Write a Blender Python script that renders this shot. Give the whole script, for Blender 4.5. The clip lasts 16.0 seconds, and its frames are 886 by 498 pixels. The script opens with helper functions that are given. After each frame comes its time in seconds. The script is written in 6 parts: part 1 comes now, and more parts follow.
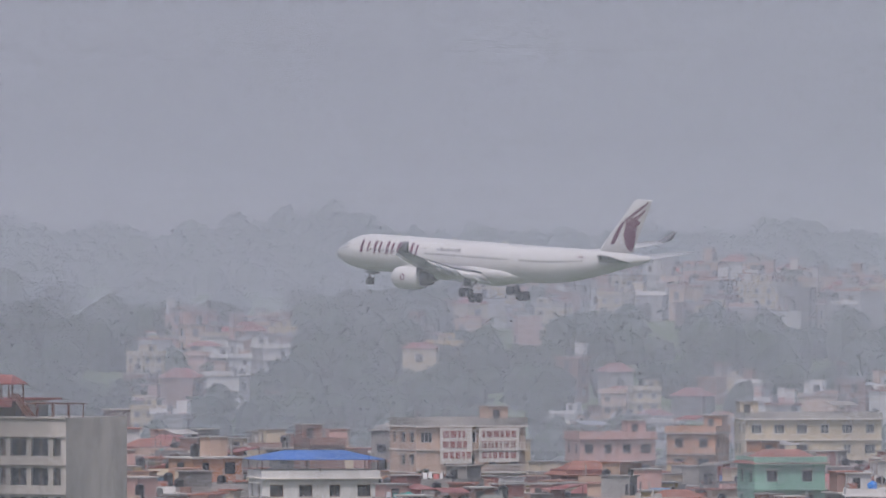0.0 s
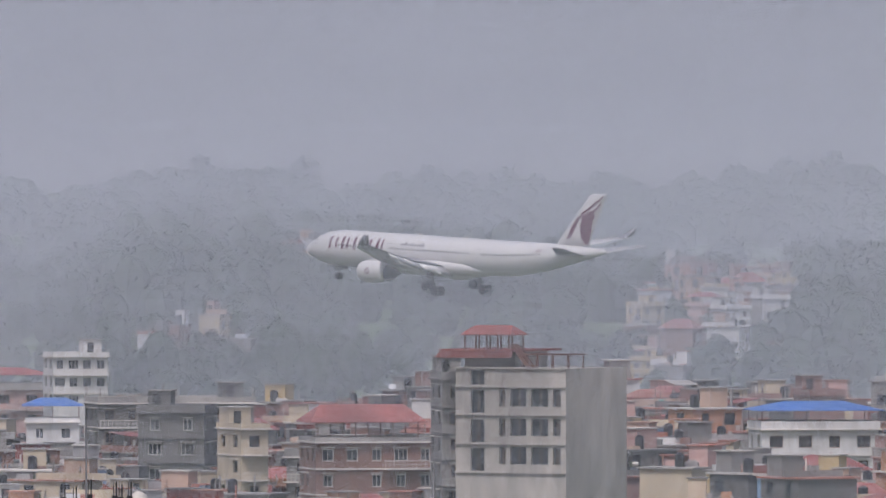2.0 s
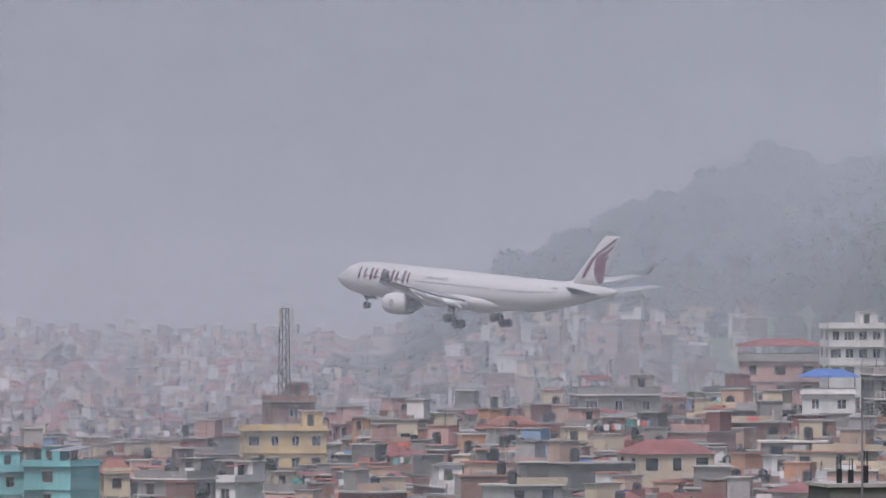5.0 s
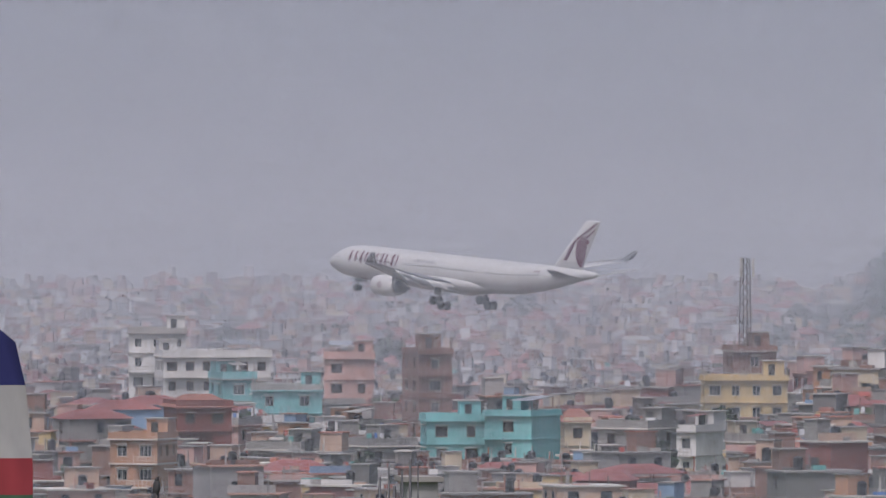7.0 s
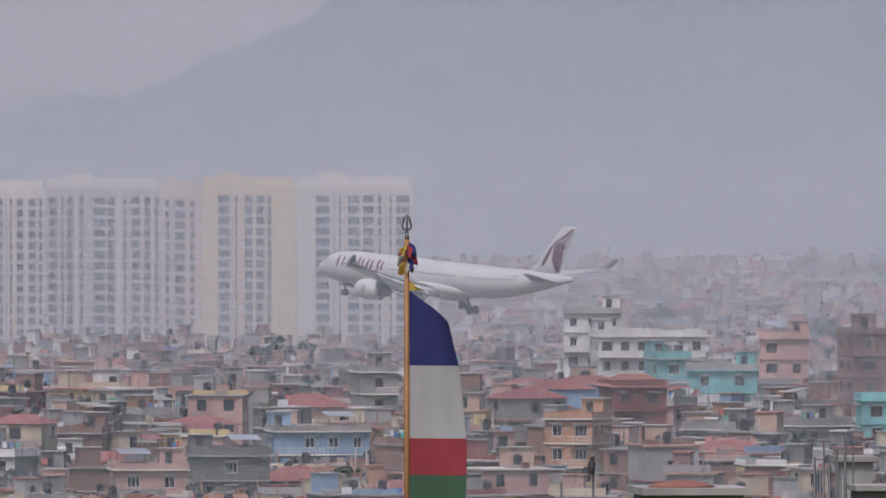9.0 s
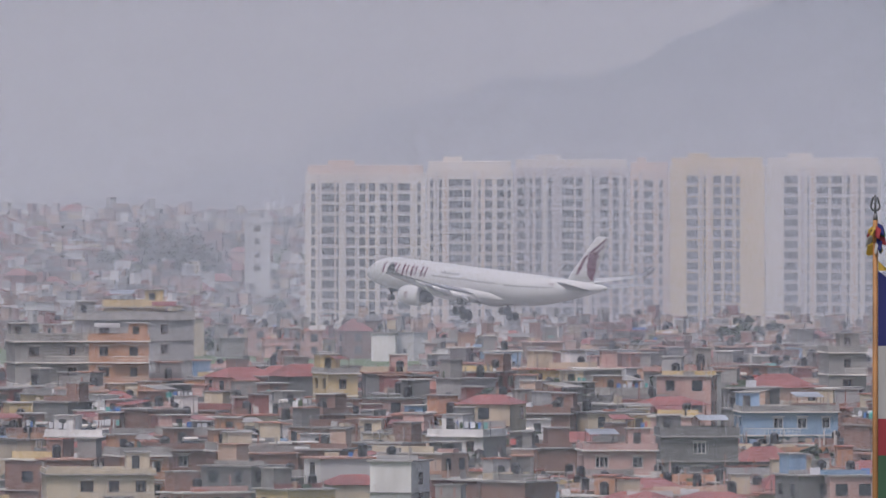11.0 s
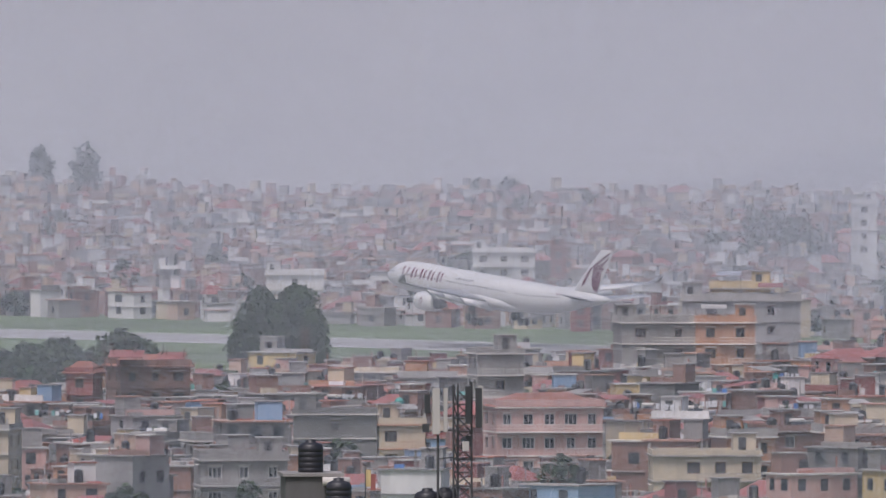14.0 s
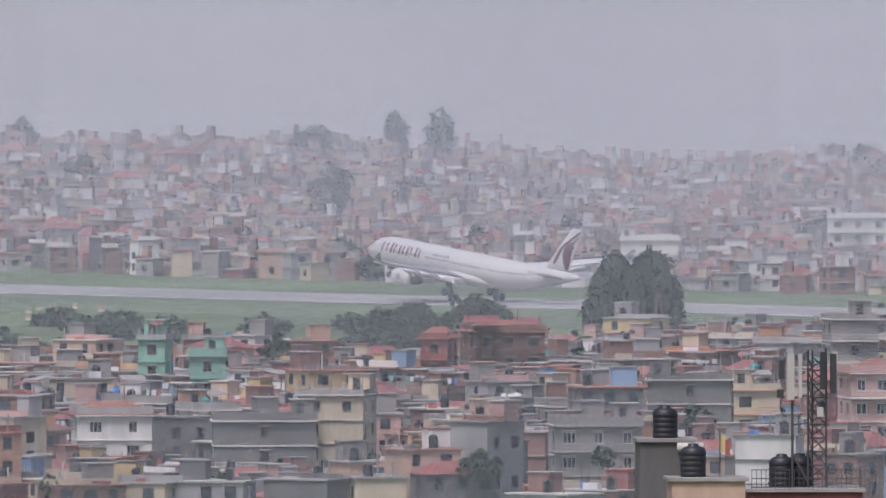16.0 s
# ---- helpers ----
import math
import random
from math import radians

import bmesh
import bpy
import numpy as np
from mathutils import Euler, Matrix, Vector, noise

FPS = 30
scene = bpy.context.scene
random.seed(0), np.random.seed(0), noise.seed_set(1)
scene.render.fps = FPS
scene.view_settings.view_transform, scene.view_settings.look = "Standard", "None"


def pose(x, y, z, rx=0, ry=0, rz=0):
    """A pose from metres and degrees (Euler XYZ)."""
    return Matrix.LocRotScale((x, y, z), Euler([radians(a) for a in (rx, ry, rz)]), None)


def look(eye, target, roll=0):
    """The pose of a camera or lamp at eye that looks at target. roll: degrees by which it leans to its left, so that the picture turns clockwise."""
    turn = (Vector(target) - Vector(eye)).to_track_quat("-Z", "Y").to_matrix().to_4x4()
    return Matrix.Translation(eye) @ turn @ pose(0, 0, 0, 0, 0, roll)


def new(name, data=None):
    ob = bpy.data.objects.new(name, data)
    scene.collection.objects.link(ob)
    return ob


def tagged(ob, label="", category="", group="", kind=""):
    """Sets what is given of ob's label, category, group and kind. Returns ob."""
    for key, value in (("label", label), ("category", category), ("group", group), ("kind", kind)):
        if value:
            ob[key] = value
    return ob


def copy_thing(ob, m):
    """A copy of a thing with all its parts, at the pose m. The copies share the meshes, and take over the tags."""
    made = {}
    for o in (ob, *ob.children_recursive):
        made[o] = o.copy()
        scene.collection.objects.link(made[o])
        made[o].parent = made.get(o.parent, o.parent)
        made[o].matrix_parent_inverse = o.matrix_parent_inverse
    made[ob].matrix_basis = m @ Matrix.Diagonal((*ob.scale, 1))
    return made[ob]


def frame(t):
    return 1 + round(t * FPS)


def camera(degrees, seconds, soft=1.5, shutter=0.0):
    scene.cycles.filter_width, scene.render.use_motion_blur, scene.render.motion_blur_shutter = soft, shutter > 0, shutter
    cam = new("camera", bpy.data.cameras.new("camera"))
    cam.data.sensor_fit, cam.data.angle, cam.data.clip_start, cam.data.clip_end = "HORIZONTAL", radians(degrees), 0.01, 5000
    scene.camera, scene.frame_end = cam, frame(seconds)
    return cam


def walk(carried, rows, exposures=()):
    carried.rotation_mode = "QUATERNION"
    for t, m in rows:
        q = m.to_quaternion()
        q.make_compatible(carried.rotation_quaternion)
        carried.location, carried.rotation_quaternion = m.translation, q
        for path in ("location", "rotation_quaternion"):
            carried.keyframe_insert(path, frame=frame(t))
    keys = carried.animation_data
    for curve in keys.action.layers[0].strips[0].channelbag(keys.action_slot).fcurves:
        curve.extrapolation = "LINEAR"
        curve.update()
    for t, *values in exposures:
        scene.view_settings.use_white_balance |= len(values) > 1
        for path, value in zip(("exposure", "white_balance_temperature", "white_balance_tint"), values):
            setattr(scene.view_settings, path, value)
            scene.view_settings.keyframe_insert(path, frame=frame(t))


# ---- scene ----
# Bearings u (to the right of north) and depressions v (below the horizon) are in 1/37000 of a radian.
F = 37000.0
EYE = 85.0
cam = camera(math.degrees(2 * math.atan(784 / F)), 16.0, soft=1.4)
TURNS = [(0.0, 3184.0, 354.0), (0.5, 2957.3, 363.0), (1.0, 2744.6, 385.2), (1.5, 2528.9, 413.3), (2.0, 2299.4, 441.0),
         (2.5, 2042.4, 457.8), (3.0, 1763.7, 475.9), (3.5, 1507.5, 462.7), (3.7, 1416.0, 464.3), (5.8, 617.0, 535.3),
         (6.0, 530.3, 550.4), (6.5, 332.9, 576.8), (7.0, 110.2, 581.1), (7.5, -87.4, 584.4), (8.0, -285.0, 578.5),
         (8.5, -456.1, 586.9), (9.0, -660.0, 617.0), (9.5, -859.1, 629.9), (10.0, -1073.8, 647.4), (10.2, -1160.5, 656.0),
         (12.3, -1937.0, 641.9), (12.5, -1996.3, 654.2), (13.0, -2170.2, 661.0), (13.5, -2353.0, 681.3), (14.0, -2562.8, 684.6),
         (14.5, -2734.8, 701.9), (15.0, -2901.8, 712.5), (15.5, -3047.3, 741.1), (16.0, -3190.4, 745.5)]
walk(cam, [(t, pose(0, 0, EYE, 90 - math.degrees(v / F), 0, -math.degrees(u / F))) for t, u, v in TURNS],
     exposures=[(0, 0.50, 6010, 16), (3.5, 0.60, 6000, 16), (7, 0.45, 6020, 16), (12.5, 0.53, 6000, 17), (14.5, 0.56, 5980, 17), (16, 0.66, 5960, 17)])


def spot(u, v, r):
    """The place at bearing u, depression v and distance r from the eye."""
    return Vector((r * math.sin(u / F), r * math.cos(u / F), EYE - v / F * r))


# ---- sky and sun: bright overcast with haze ----
world = bpy.data.worlds.new("world")
scene.world = world
world.use_nodes = True
wn = world.node_tree
sky = wn.nodes.new("ShaderNodeTexSky")
sky.sky_type, sky.sun_disc = "NISHITA", False
sky.sun_elevation, sky.sun_rotation = radians(58), radians(205)
sky.air_density, sky.dust_density = 1.0, 6.0
wn.links.new(sky.outputs[0], wn.nodes["Background"].inputs[0])
wn.nodes["Background"].inputs[1].default_value = 0.075
sun = new("sun", bpy.data.lights.new("sun", "SUN"))
sun.data.energy, sun.data.angle, sun.data.color = 1.3, radians(14), (1.0, 0.95, 0.9)
sun.matrix_world = look((0, 0, 0), (0.25, 0.75, -1.3))


# ---- materials ----
def mat(name, color, rough=0.8, metal=0.0, vary=0.18, scale=0.6, stain=0.25, palette=None, island=False, bump=0.0):
    """Painted or raw surface with grain, stains and wear; palette picks a tone for each object or each loose piece."""
    m = bpy.data.materials.new(name)
    m.use_nodes = True
    nt = m.node_tree
    b = nt.nodes["Principled BSDF"]
    b.inputs["Roughness"].default_value, b.inputs["Metallic"].default_value = rough, metal
    if palette:
        ramp = nt.nodes.new("ShaderNodeValToRGB")
        ramp.color_ramp.interpolation = "CONSTANT"
        el = ramp.color_ramp.elements
        while len(el) < len(palette):
            el.new(0.5)
        for k, c in enumerate(palette):
            el[k].position, el[k].color = k / len(palette), (*c, 1)
        if island:
            src = nt.nodes.new("ShaderNodeNewGeometry").outputs["Random Per Island"]
        else:
            src = nt.nodes.new("ShaderNodeObjectInfo").outputs["Random"]
        nt.links.new(src, ramp.inputs[0])
        base = ramp.outputs[0]
    else:
        rgb = nt.nodes.new("ShaderNodeRGB")
        rgb.outputs[0].default_value = (*color, 1)
        base = rgb.outputs[0]
    geo = nt.nodes.new("ShaderNodeNewGeometry")
    for sc, amount, detail in ((scale, vary, 4), (scale * 0.14, stain, 6)):
        tex = nt.nodes.new("ShaderNodeTexNoise")
        tex.inputs["Scale"].default_value, tex.inputs["Detail"].default_value = sc, detail
        stretch = nt.nodes.new("ShaderNodeVectorMath")
        stretch.operation = "MULTIPLY"
        stretch.inputs[1].default_value = (1, 1, 0.35)
        nt.links.new(geo.outputs["Position"], stretch.inputs[0])
        nt.links.new(stretch.outputs[0], tex.inputs["Vector"])
        span = nt.nodes.new("ShaderNodeMapRange")
        span.inputs["From Min"].default_value, span.inputs["From Max"].default_value = 0.3, 0.7
        span.inputs["To Min"].default_value, span.inputs["To Max"].default_value = 1 - amount, 1 + amount * 0.6
        nt.links.new(tex.outputs[0], span.inputs[0])
        mul = nt.nodes.new("ShaderNodeVectorMath")
        mul.operation = "SCALE"
        nt.links.new(base, mul.inputs[0])
        nt.links.new(span.outputs[0], mul.inputs["Scale"])
        base = mul.outputs[0]
    nt.links.new(base, b.inputs["Base Color"])
    if bump:
        tex = nt.nodes.new("ShaderNodeTexNoise")
        tex.inputs["Scale"].default_value = scale * 4
        bn = nt.nodes.new("ShaderNodeBump")
        bn.inputs["Strength"].default_value = bump
        nt.links.new(geo.outputs["Position"], tex.inputs["Vector"])
        nt.links.new(tex.outputs[0], bn.inputs["Height"])
        nt.links.new(bn.outputs[0], b.inputs["Normal"])
    return m


TONES = {"cream": (0.56, 0.47, 0.34), "pink": (0.52, 0.33, 0.29), "white": (0.68, 0.66, 0.64), "cement": (0.27, 0.255, 0.24),
         "brick": (0.25, 0.14, 0.11), "yellow": (0.58, 0.44, 0.22), "turquoise": (0.2, 0.48, 0.49), "orange": (0.46, 0.25, 0.15),
         "blue": (0.24, 0.36, 0.52), "grey": (0.36, 0.35, 0.345), "green": (0.25, 0.46, 0.36), "maroon": (0.24, 0.085, 0.075),
         "peach": (0.52, 0.37, 0.28), "darkcement": (0.16, 0.155, 0.15)}
PAINT = {k: mat("paint_" + k, tuple(0.9 * e for e in c), 0.85, vary=0.16, scale=1.2, stain=0.3) for k, c in TONES.items()}
SLAB = mat("weathered_slab", (0.33, 0.31, 0.29), 0.9, vary=0.25, scale=0.8, stain=0.4)
PALE = mat("pale_trim", (0.62, 0.58, 0.53), 0.85, vary=0.15, stain=0.3)
GLASS = mat("window_glass", (0.03, 0.035, 0.045), 0.12, vary=0.3, stain=0.2)
FRAME = mat("window_frame", (0.24, 0.15, 0.10), 0.6)
WHITEFRAME = mat("white_frame", (0.68, 0.66, 0.63), 0.6)
DARK = mat("dark_opening", (0.035, 0.035, 0.038), 0.9)
TIN_RED = mat("red_tin_roof", (0.27, 0.095, 0.085), 0.6, vary=0.2, scale=1.5, stain=0.35)
TIN_BLUE = mat("blue_tin_roof", (0.06, 0.15, 0.42), 0.5, vary=0.2, stain=0.3)
TIN = mat("zinc_sheet", (0.55, 0.56, 0.58), 0.4, metal=0.5, vary=0.2, stain=0.4)
TANK = mat("black_plastic", (0.022, 0.022, 0.026), 0.45, vary=0.3)
TANK_TEAL = mat("teal_plastic", (0.05, 0.30, 0.27), 0.5)
TANK_BLUE = mat("blue_plastic", (0.05, 0.22, 0.62), 0.5)
STEEL = mat("dull_steel", (0.12, 0.12, 0.125), 0.5, metal=0.6)
RUST = mat("rusty_steel", (0.13, 0.06, 0.045), 0.8)
ROOFTILE = mat("terracotta", (0.27, 0.115, 0.085), 0.8, vary=0.25, scale=2)
WALLS_FAR = mat("town_walls", (0, 0, 0), 0.9, vary=0.16, scale=0.8, stain=0.3, island=True, palette=[
    tuple(0.88 * e for e in TONES[k]) for k in ("cream", "pink", "cement", "white", "brick", "grey", "peach", "cement", "yellow", "white", "brick", "cream",
                       "blue", "brick", "orange", "darkcement", "pink", "brick", "darkcement", "grey", "peach", "maroon", "brick", "cement", "maroon",
                       "cream", "cement", "darkcement")])
ROOFS_FAR = mat("town_roofs", (0, 0, 0), 0.9, vary=0.25, stain=0.35, island=True, palette=[
    (0.33, 0.31, 0.29), (0.27, 0.25, 0.24), (0.36, 0.15, 0.11), (0.5, 0.47, 0.43), (0.30, 0.28, 0.27), (0.36, 0.2, 0.15), (0.22, 0.21, 0.2)])
LEAF = mat("foliage", (0, 0, 0), 0.8, vary=0.4, scale=0.5, stain=0.35, island=True, palette=[
    (0.022, 0.042, 0.02), (0.034, 0.06, 0.026), (0.018, 0.034, 0.019), (0.045, 0.072, 0.03)])
BARK = mat("bark", (0.10, 0.075, 0.055), 0.9)


# ---- mesh helpers ----
class Shape:
    """Collects faces of one mesh, with a material slot for each face."""

    def __init__(self):
        self.v, self.f, self.s = [], [], []

    def add(self, verts, faces, slot=0):
        n = len(self.v)
        self.v.extend(verts)
        self.f.extend([tuple(k + n for k in f) for f in faces])
        self.s.extend([slot] * len(faces))

    def box(self, x, y, z, sx, sy, sz, turn=0.0, slot=0):
        """A box whose base is centred at x, y, z."""
        c, s = math.cos(turn), math.sin(turn)
        pts = []
        for dz in (0, sz):
            for dx, dy in ((-sx / 2, -sy / 2), (sx / 2, -sy / 2), (sx / 2, sy / 2), (-sx / 2, sy / 2)):
                pts.append((x + dx * c - dy * s, y + dx * s + dy * c, z + dz))
        self.add(pts, [(3, 2, 1, 0), (4, 5, 6, 7), (0, 1, 5, 4), (1, 2, 6, 5), (2, 3, 7, 6), (3, 0, 4, 7)], slot)

    def bar(self, a, b, w, slot=0, sides=4):
        """A straight bar of width w from a to b."""
        a, b = Vector(a), Vector(b)
        d = (b - a).normalized()
        p = d.cross(Vector((0, 0, 1)) if abs(d.z) < 0.9 else Vector((1, 0, 0))).normalized()
        q = d.cross(p)
        ring = [(p * math.cos(k * math.tau / sides + 0.785) + q * math.sin(k * math.tau / sides + 0.785)) * w * (0.707 if sides == 4 else 0.5) for k in range(sides)]
        self.add([tuple(a + o) for o in ring] + [tuple(b + o) for o in ring],
                 [(k, (k + 1) % sides, sides + (k + 1) % sides, sides + k) for k in range(sides)]
                 + [tuple(range(sides))[::-1], tuple(range(sides, 2 * sides))], slot)

    def loft(self, rings, slot=0, caps=True):
        """Joins rings of equal length with faces."""
        n = len(rings[0])
        faces = []
        for k in range(len(rings) - 1):
            for j in range(n):
                faces.append((k * n + j, k * n + (j + 1) % n, (k + 1) * n + (j + 1) % n, (k + 1) * n + j))
        if caps:
            faces += [tuple(range(n))[::-1], tuple(range((len(rings) - 1) * n, len(rings) * n))]
        self.add([tuple(p) for r in rings for p in r], faces, slot)

    def lathe(self, x, y, rows, n=12, slot=0):
        """A turned body about an upright axis; rows of radius and height."""
        self.loft([[(x + r * math.cos(k * math.tau / n), y + r * math.sin(k * math.tau / n), z) for k in range(n)] for r, z in rows], slot)

    def weld(self):
        """Joins corners that fall together."""
        seen, index, keep = {}, [], []
        for p in self.v:
            key = (round(p[0], 3), round(p[1], 3), round(p[2], 3))
            if key not in seen:
                seen[key] = len(keep)
                keep.append(p)
            index.append(seen[key])
        self.v, self.f = keep, [tuple(index[k] for k in f) for f in self.f]
        return self

    def mesh(self, name, mats, smooth=False):
        me = bpy.data.meshes.new(name)
        me.from_pydata(self.v, [], self.f)
        for m in mats if isinstance(mats, (list, tuple)) else [mats]:
            me.materials.append(m)
        me.polygons.foreach_set("material_index", self.s)
        if smooth:
            me.polygons.foreach_set("use_smooth", [True] * len(self.f))
        me.update()
        return me


def part(name, shape, mats, parent, label="", smooth=False):
    """One mesh object under a thing or a part."""
    ob = new(name, shape if isinstance(shape, bpy.types.Mesh) else shape.mesh(name, mats, smooth))
    ob.parent = parent
    return tagged(ob, label)


def thing(name, m, label, category, group="", kind=""):
    """An empty at the base of a thing, which carries its parts."""
    ob = new(name)
    ob.empty_display_size = 0.5
    ob.matrix_basis = m
    return tagged(ob, label, category, group, kind)


def smoothstep(a, b, x):
    k = min(1.0, max(0.0, (x - a) / (b - a)))
    return k * k * (3 - 2 * k)


# ---- terrain ----
HEAD = radians(38.5)  # the runway's direction, to the left of north
RUN0 = Vector((-327.8, 3861.2))
ALONG, ACROSS = Vector((-math.sin(HEAD), math.cos(HEAD))), Vector((math.cos(HEAD), math.sin(HEAD)))


def bump(u, at, wide, high):
    return high * math.exp(-((u - at) / wide) ** 2)


def crest(u):
    """Depression of the wooded ridge's skyline behind the eastern hill."""
    v = 640 - 80 * smoothstep(800, 940, u) - 175 * smoothstep(860, 1380, u) - 42 * smoothstep(1330, 1400, u) - 33 * smoothstep(1400, 1560, u)
    v += bump(u, 1605, 45, 26) - bump(u, 1930, 110, 24) + bump(u, 2150, 55, 14) - bump(u, 2380, 110, 14) - bump(u, 2610, 60, 10)
    v += 14 * smoothstep(1900, 2600, u)
    return v - bump(u, 2960, 130, 30) - bump(u, 3780, 55, 26) + 4 * math.sin(u / 41) + 3 * math.sin(u / 17 + 1)


def brow(u):
    """Height of the nearer hill, with houses along its top."""
    return (36.5 + 3 * math.sin(u / 260) + 4 * smoothstep(2500, 3300, u)) * smoothstep(1420, 1780, u)


def ground(x, y):
    r, u = math.hypot(x, y), math.atan2(x, y) * F
    u = max(-6000, min(6000, u)) if y > 0 else 0
    front = 4 + 8 * smoothstep(-4000, -600, u) + 9 * smoothstep(-200, 1600, u) + 5.5 * smoothstep(1400, 2700, u)
    flat = -3 - 0.0035 * (ALONG.dot(Vector((x, y)) - RUN0)) * smoothstep(-500, 0, ALONG.dot(Vector((x, y)) - RUN0))
    z = front + (flat - front) * smoothstep(2600, 3060 + 320 * smoothstep(-3400, -1800, u), r)
    rise = smoothstep(780, 1050, u)
    hill = brow(u) * smoothstep(3210, 3640, r) + max(0.0, 18 * rise - 0.5 * brow(u)) * smoothstep(3640, 3950, r)
    hill += (EYE - (crest(u) + 60) / F * 4330 + 3 - hill) * smoothstep(4000, 4330, r) * rise
    far = (13 - 5 * smoothstep(-3600, -2700, u)) * smoothstep(4150, 4850, r) * (1 - smoothstep(-1700, -900, u))
    z += hill + far
    z -= 13 * smoothstep(3850, 4120, r) * smoothstep(-2000, -1760, u) * (1 - smoothstep(-760, -560, u)) * (1 - smoothstep(4700, 4850, r))
    near = 83 - 0.047 * r if r > 20 else 82.06
    return near + (z - near) * smoothstep(1500, 2150, r)


GRASS = mat("field_grass", (0.105, 0.15, 0.06), 0.95, vary=0.25, scale=0.08, stain=0.35)
radii = [0, 20, 150, 400, 800, 1200, 1500, 1800] + [2000 + 40 * k for k in range(75)] + [5600, 9000, 20000]
g = Shape()
cols = 160
rows = []
for r in radii:
    ring = []
    for k in range(cols + 1):
        # bearings crowd together round the view
        w = k / cols * 2 - 1
        a = math.copysign(abs(w) ** 3 * (math.pi - 0.17) + abs(w) * 0.17, w)
        x, y = r * math.sin(a), r * math.cos(a)
        ring.append((x, y, ground(x, y) if r < 5000 else -8))
    rows.append(ring)
faces = [(i * (cols + 1) + k, (i + 1) * (cols + 1) + k, (i + 1) * (cols + 1) + k + 1, i * (cols + 1) + k + 1) for i in range(len(radii) - 1) for k in range(cols)]
g.add([p for r in rows for p in r], faces)
tagged(new("ground", g.mesh("ground", GRASS, True)), "grassy and built-up valley floor", "ground", kind="structure")

# runway: a slightly crowned asphalt strip with shoulders
ASPHALT = mat("worn_asphalt", (0.29, 0.28, 0.275), 0.85, vary=0.15, scale=0.1, stain=0.3)
LINE = mat("runway_paint", (0.82, 0.81, 0.79), 0.7, stain=0.35)


def strip(name, side, half, lift, s0, s1, material, label, step=40.0):
    sh = Shape()
    n = int((s1 - s0) / step)
    pts = []
    for k in range(n + 1):
        for w in (-half, half):
            p = RUN0 + ALONG * (s0 + (s1 - s0) * k / n) + ACROSS * (side + w)
            q = RUN0 + ALONG * (s0 + (s1 - s0) * k / n)
            pts.append((p.x, p.y, ground(q.x, q.y) + lift))
    sh.add(pts, [(2 * k, 2 * k + 1, 2 * k + 3, 2 * k + 2) for k in range(n)])
    return tagged(new(name, sh.mesh(name, material)), label, "runway", kind="structure")


strip("runway", 0, 22.5, 0.12, -420, 900, ASPHALT, "grey asphalt airport runway with pale edge lines")
strip("runway_line", -21.5, 1.0, 0.14, -400, 900, LINE, "worn white painted runway edge line")
strip("runway_line", 21.5, 0.6, 0.14, -400, 900, LINE, "worn white painted runway edge line")

# ---- far distance: mountain flanks behind the town, haze painted as glow ----
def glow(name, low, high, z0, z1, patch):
    """Distant hillside glowing with painted-in haze: one tone to another upwards, faint paler patches."""
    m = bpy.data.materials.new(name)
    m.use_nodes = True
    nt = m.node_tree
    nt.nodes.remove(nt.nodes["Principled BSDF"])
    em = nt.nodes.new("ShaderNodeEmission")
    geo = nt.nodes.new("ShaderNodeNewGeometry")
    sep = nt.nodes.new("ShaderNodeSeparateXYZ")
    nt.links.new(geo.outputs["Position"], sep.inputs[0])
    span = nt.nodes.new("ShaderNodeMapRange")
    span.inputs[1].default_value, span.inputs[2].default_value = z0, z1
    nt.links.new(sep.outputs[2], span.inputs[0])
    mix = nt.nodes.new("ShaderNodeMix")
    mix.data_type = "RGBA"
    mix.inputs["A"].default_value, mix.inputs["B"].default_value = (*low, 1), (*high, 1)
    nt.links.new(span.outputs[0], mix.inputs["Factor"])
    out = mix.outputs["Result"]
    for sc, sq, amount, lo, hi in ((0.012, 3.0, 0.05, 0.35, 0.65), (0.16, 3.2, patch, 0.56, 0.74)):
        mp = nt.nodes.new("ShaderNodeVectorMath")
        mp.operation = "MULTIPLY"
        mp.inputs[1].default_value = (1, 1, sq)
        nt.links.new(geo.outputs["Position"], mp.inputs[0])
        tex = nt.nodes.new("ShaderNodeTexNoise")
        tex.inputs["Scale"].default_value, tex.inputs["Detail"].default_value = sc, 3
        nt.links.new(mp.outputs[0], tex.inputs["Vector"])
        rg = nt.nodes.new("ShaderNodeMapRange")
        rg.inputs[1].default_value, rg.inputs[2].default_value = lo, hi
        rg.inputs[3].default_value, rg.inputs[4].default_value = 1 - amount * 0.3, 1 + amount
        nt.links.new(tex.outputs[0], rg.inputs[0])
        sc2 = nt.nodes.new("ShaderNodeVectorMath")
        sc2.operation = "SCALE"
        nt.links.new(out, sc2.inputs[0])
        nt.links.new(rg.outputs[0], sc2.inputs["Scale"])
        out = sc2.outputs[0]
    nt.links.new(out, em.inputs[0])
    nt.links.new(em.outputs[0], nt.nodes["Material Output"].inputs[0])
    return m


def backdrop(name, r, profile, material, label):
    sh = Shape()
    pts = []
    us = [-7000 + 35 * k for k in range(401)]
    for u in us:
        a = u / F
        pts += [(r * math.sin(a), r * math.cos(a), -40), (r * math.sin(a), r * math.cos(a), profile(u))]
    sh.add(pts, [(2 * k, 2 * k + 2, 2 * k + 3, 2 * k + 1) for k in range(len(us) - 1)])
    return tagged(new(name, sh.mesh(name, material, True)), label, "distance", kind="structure")


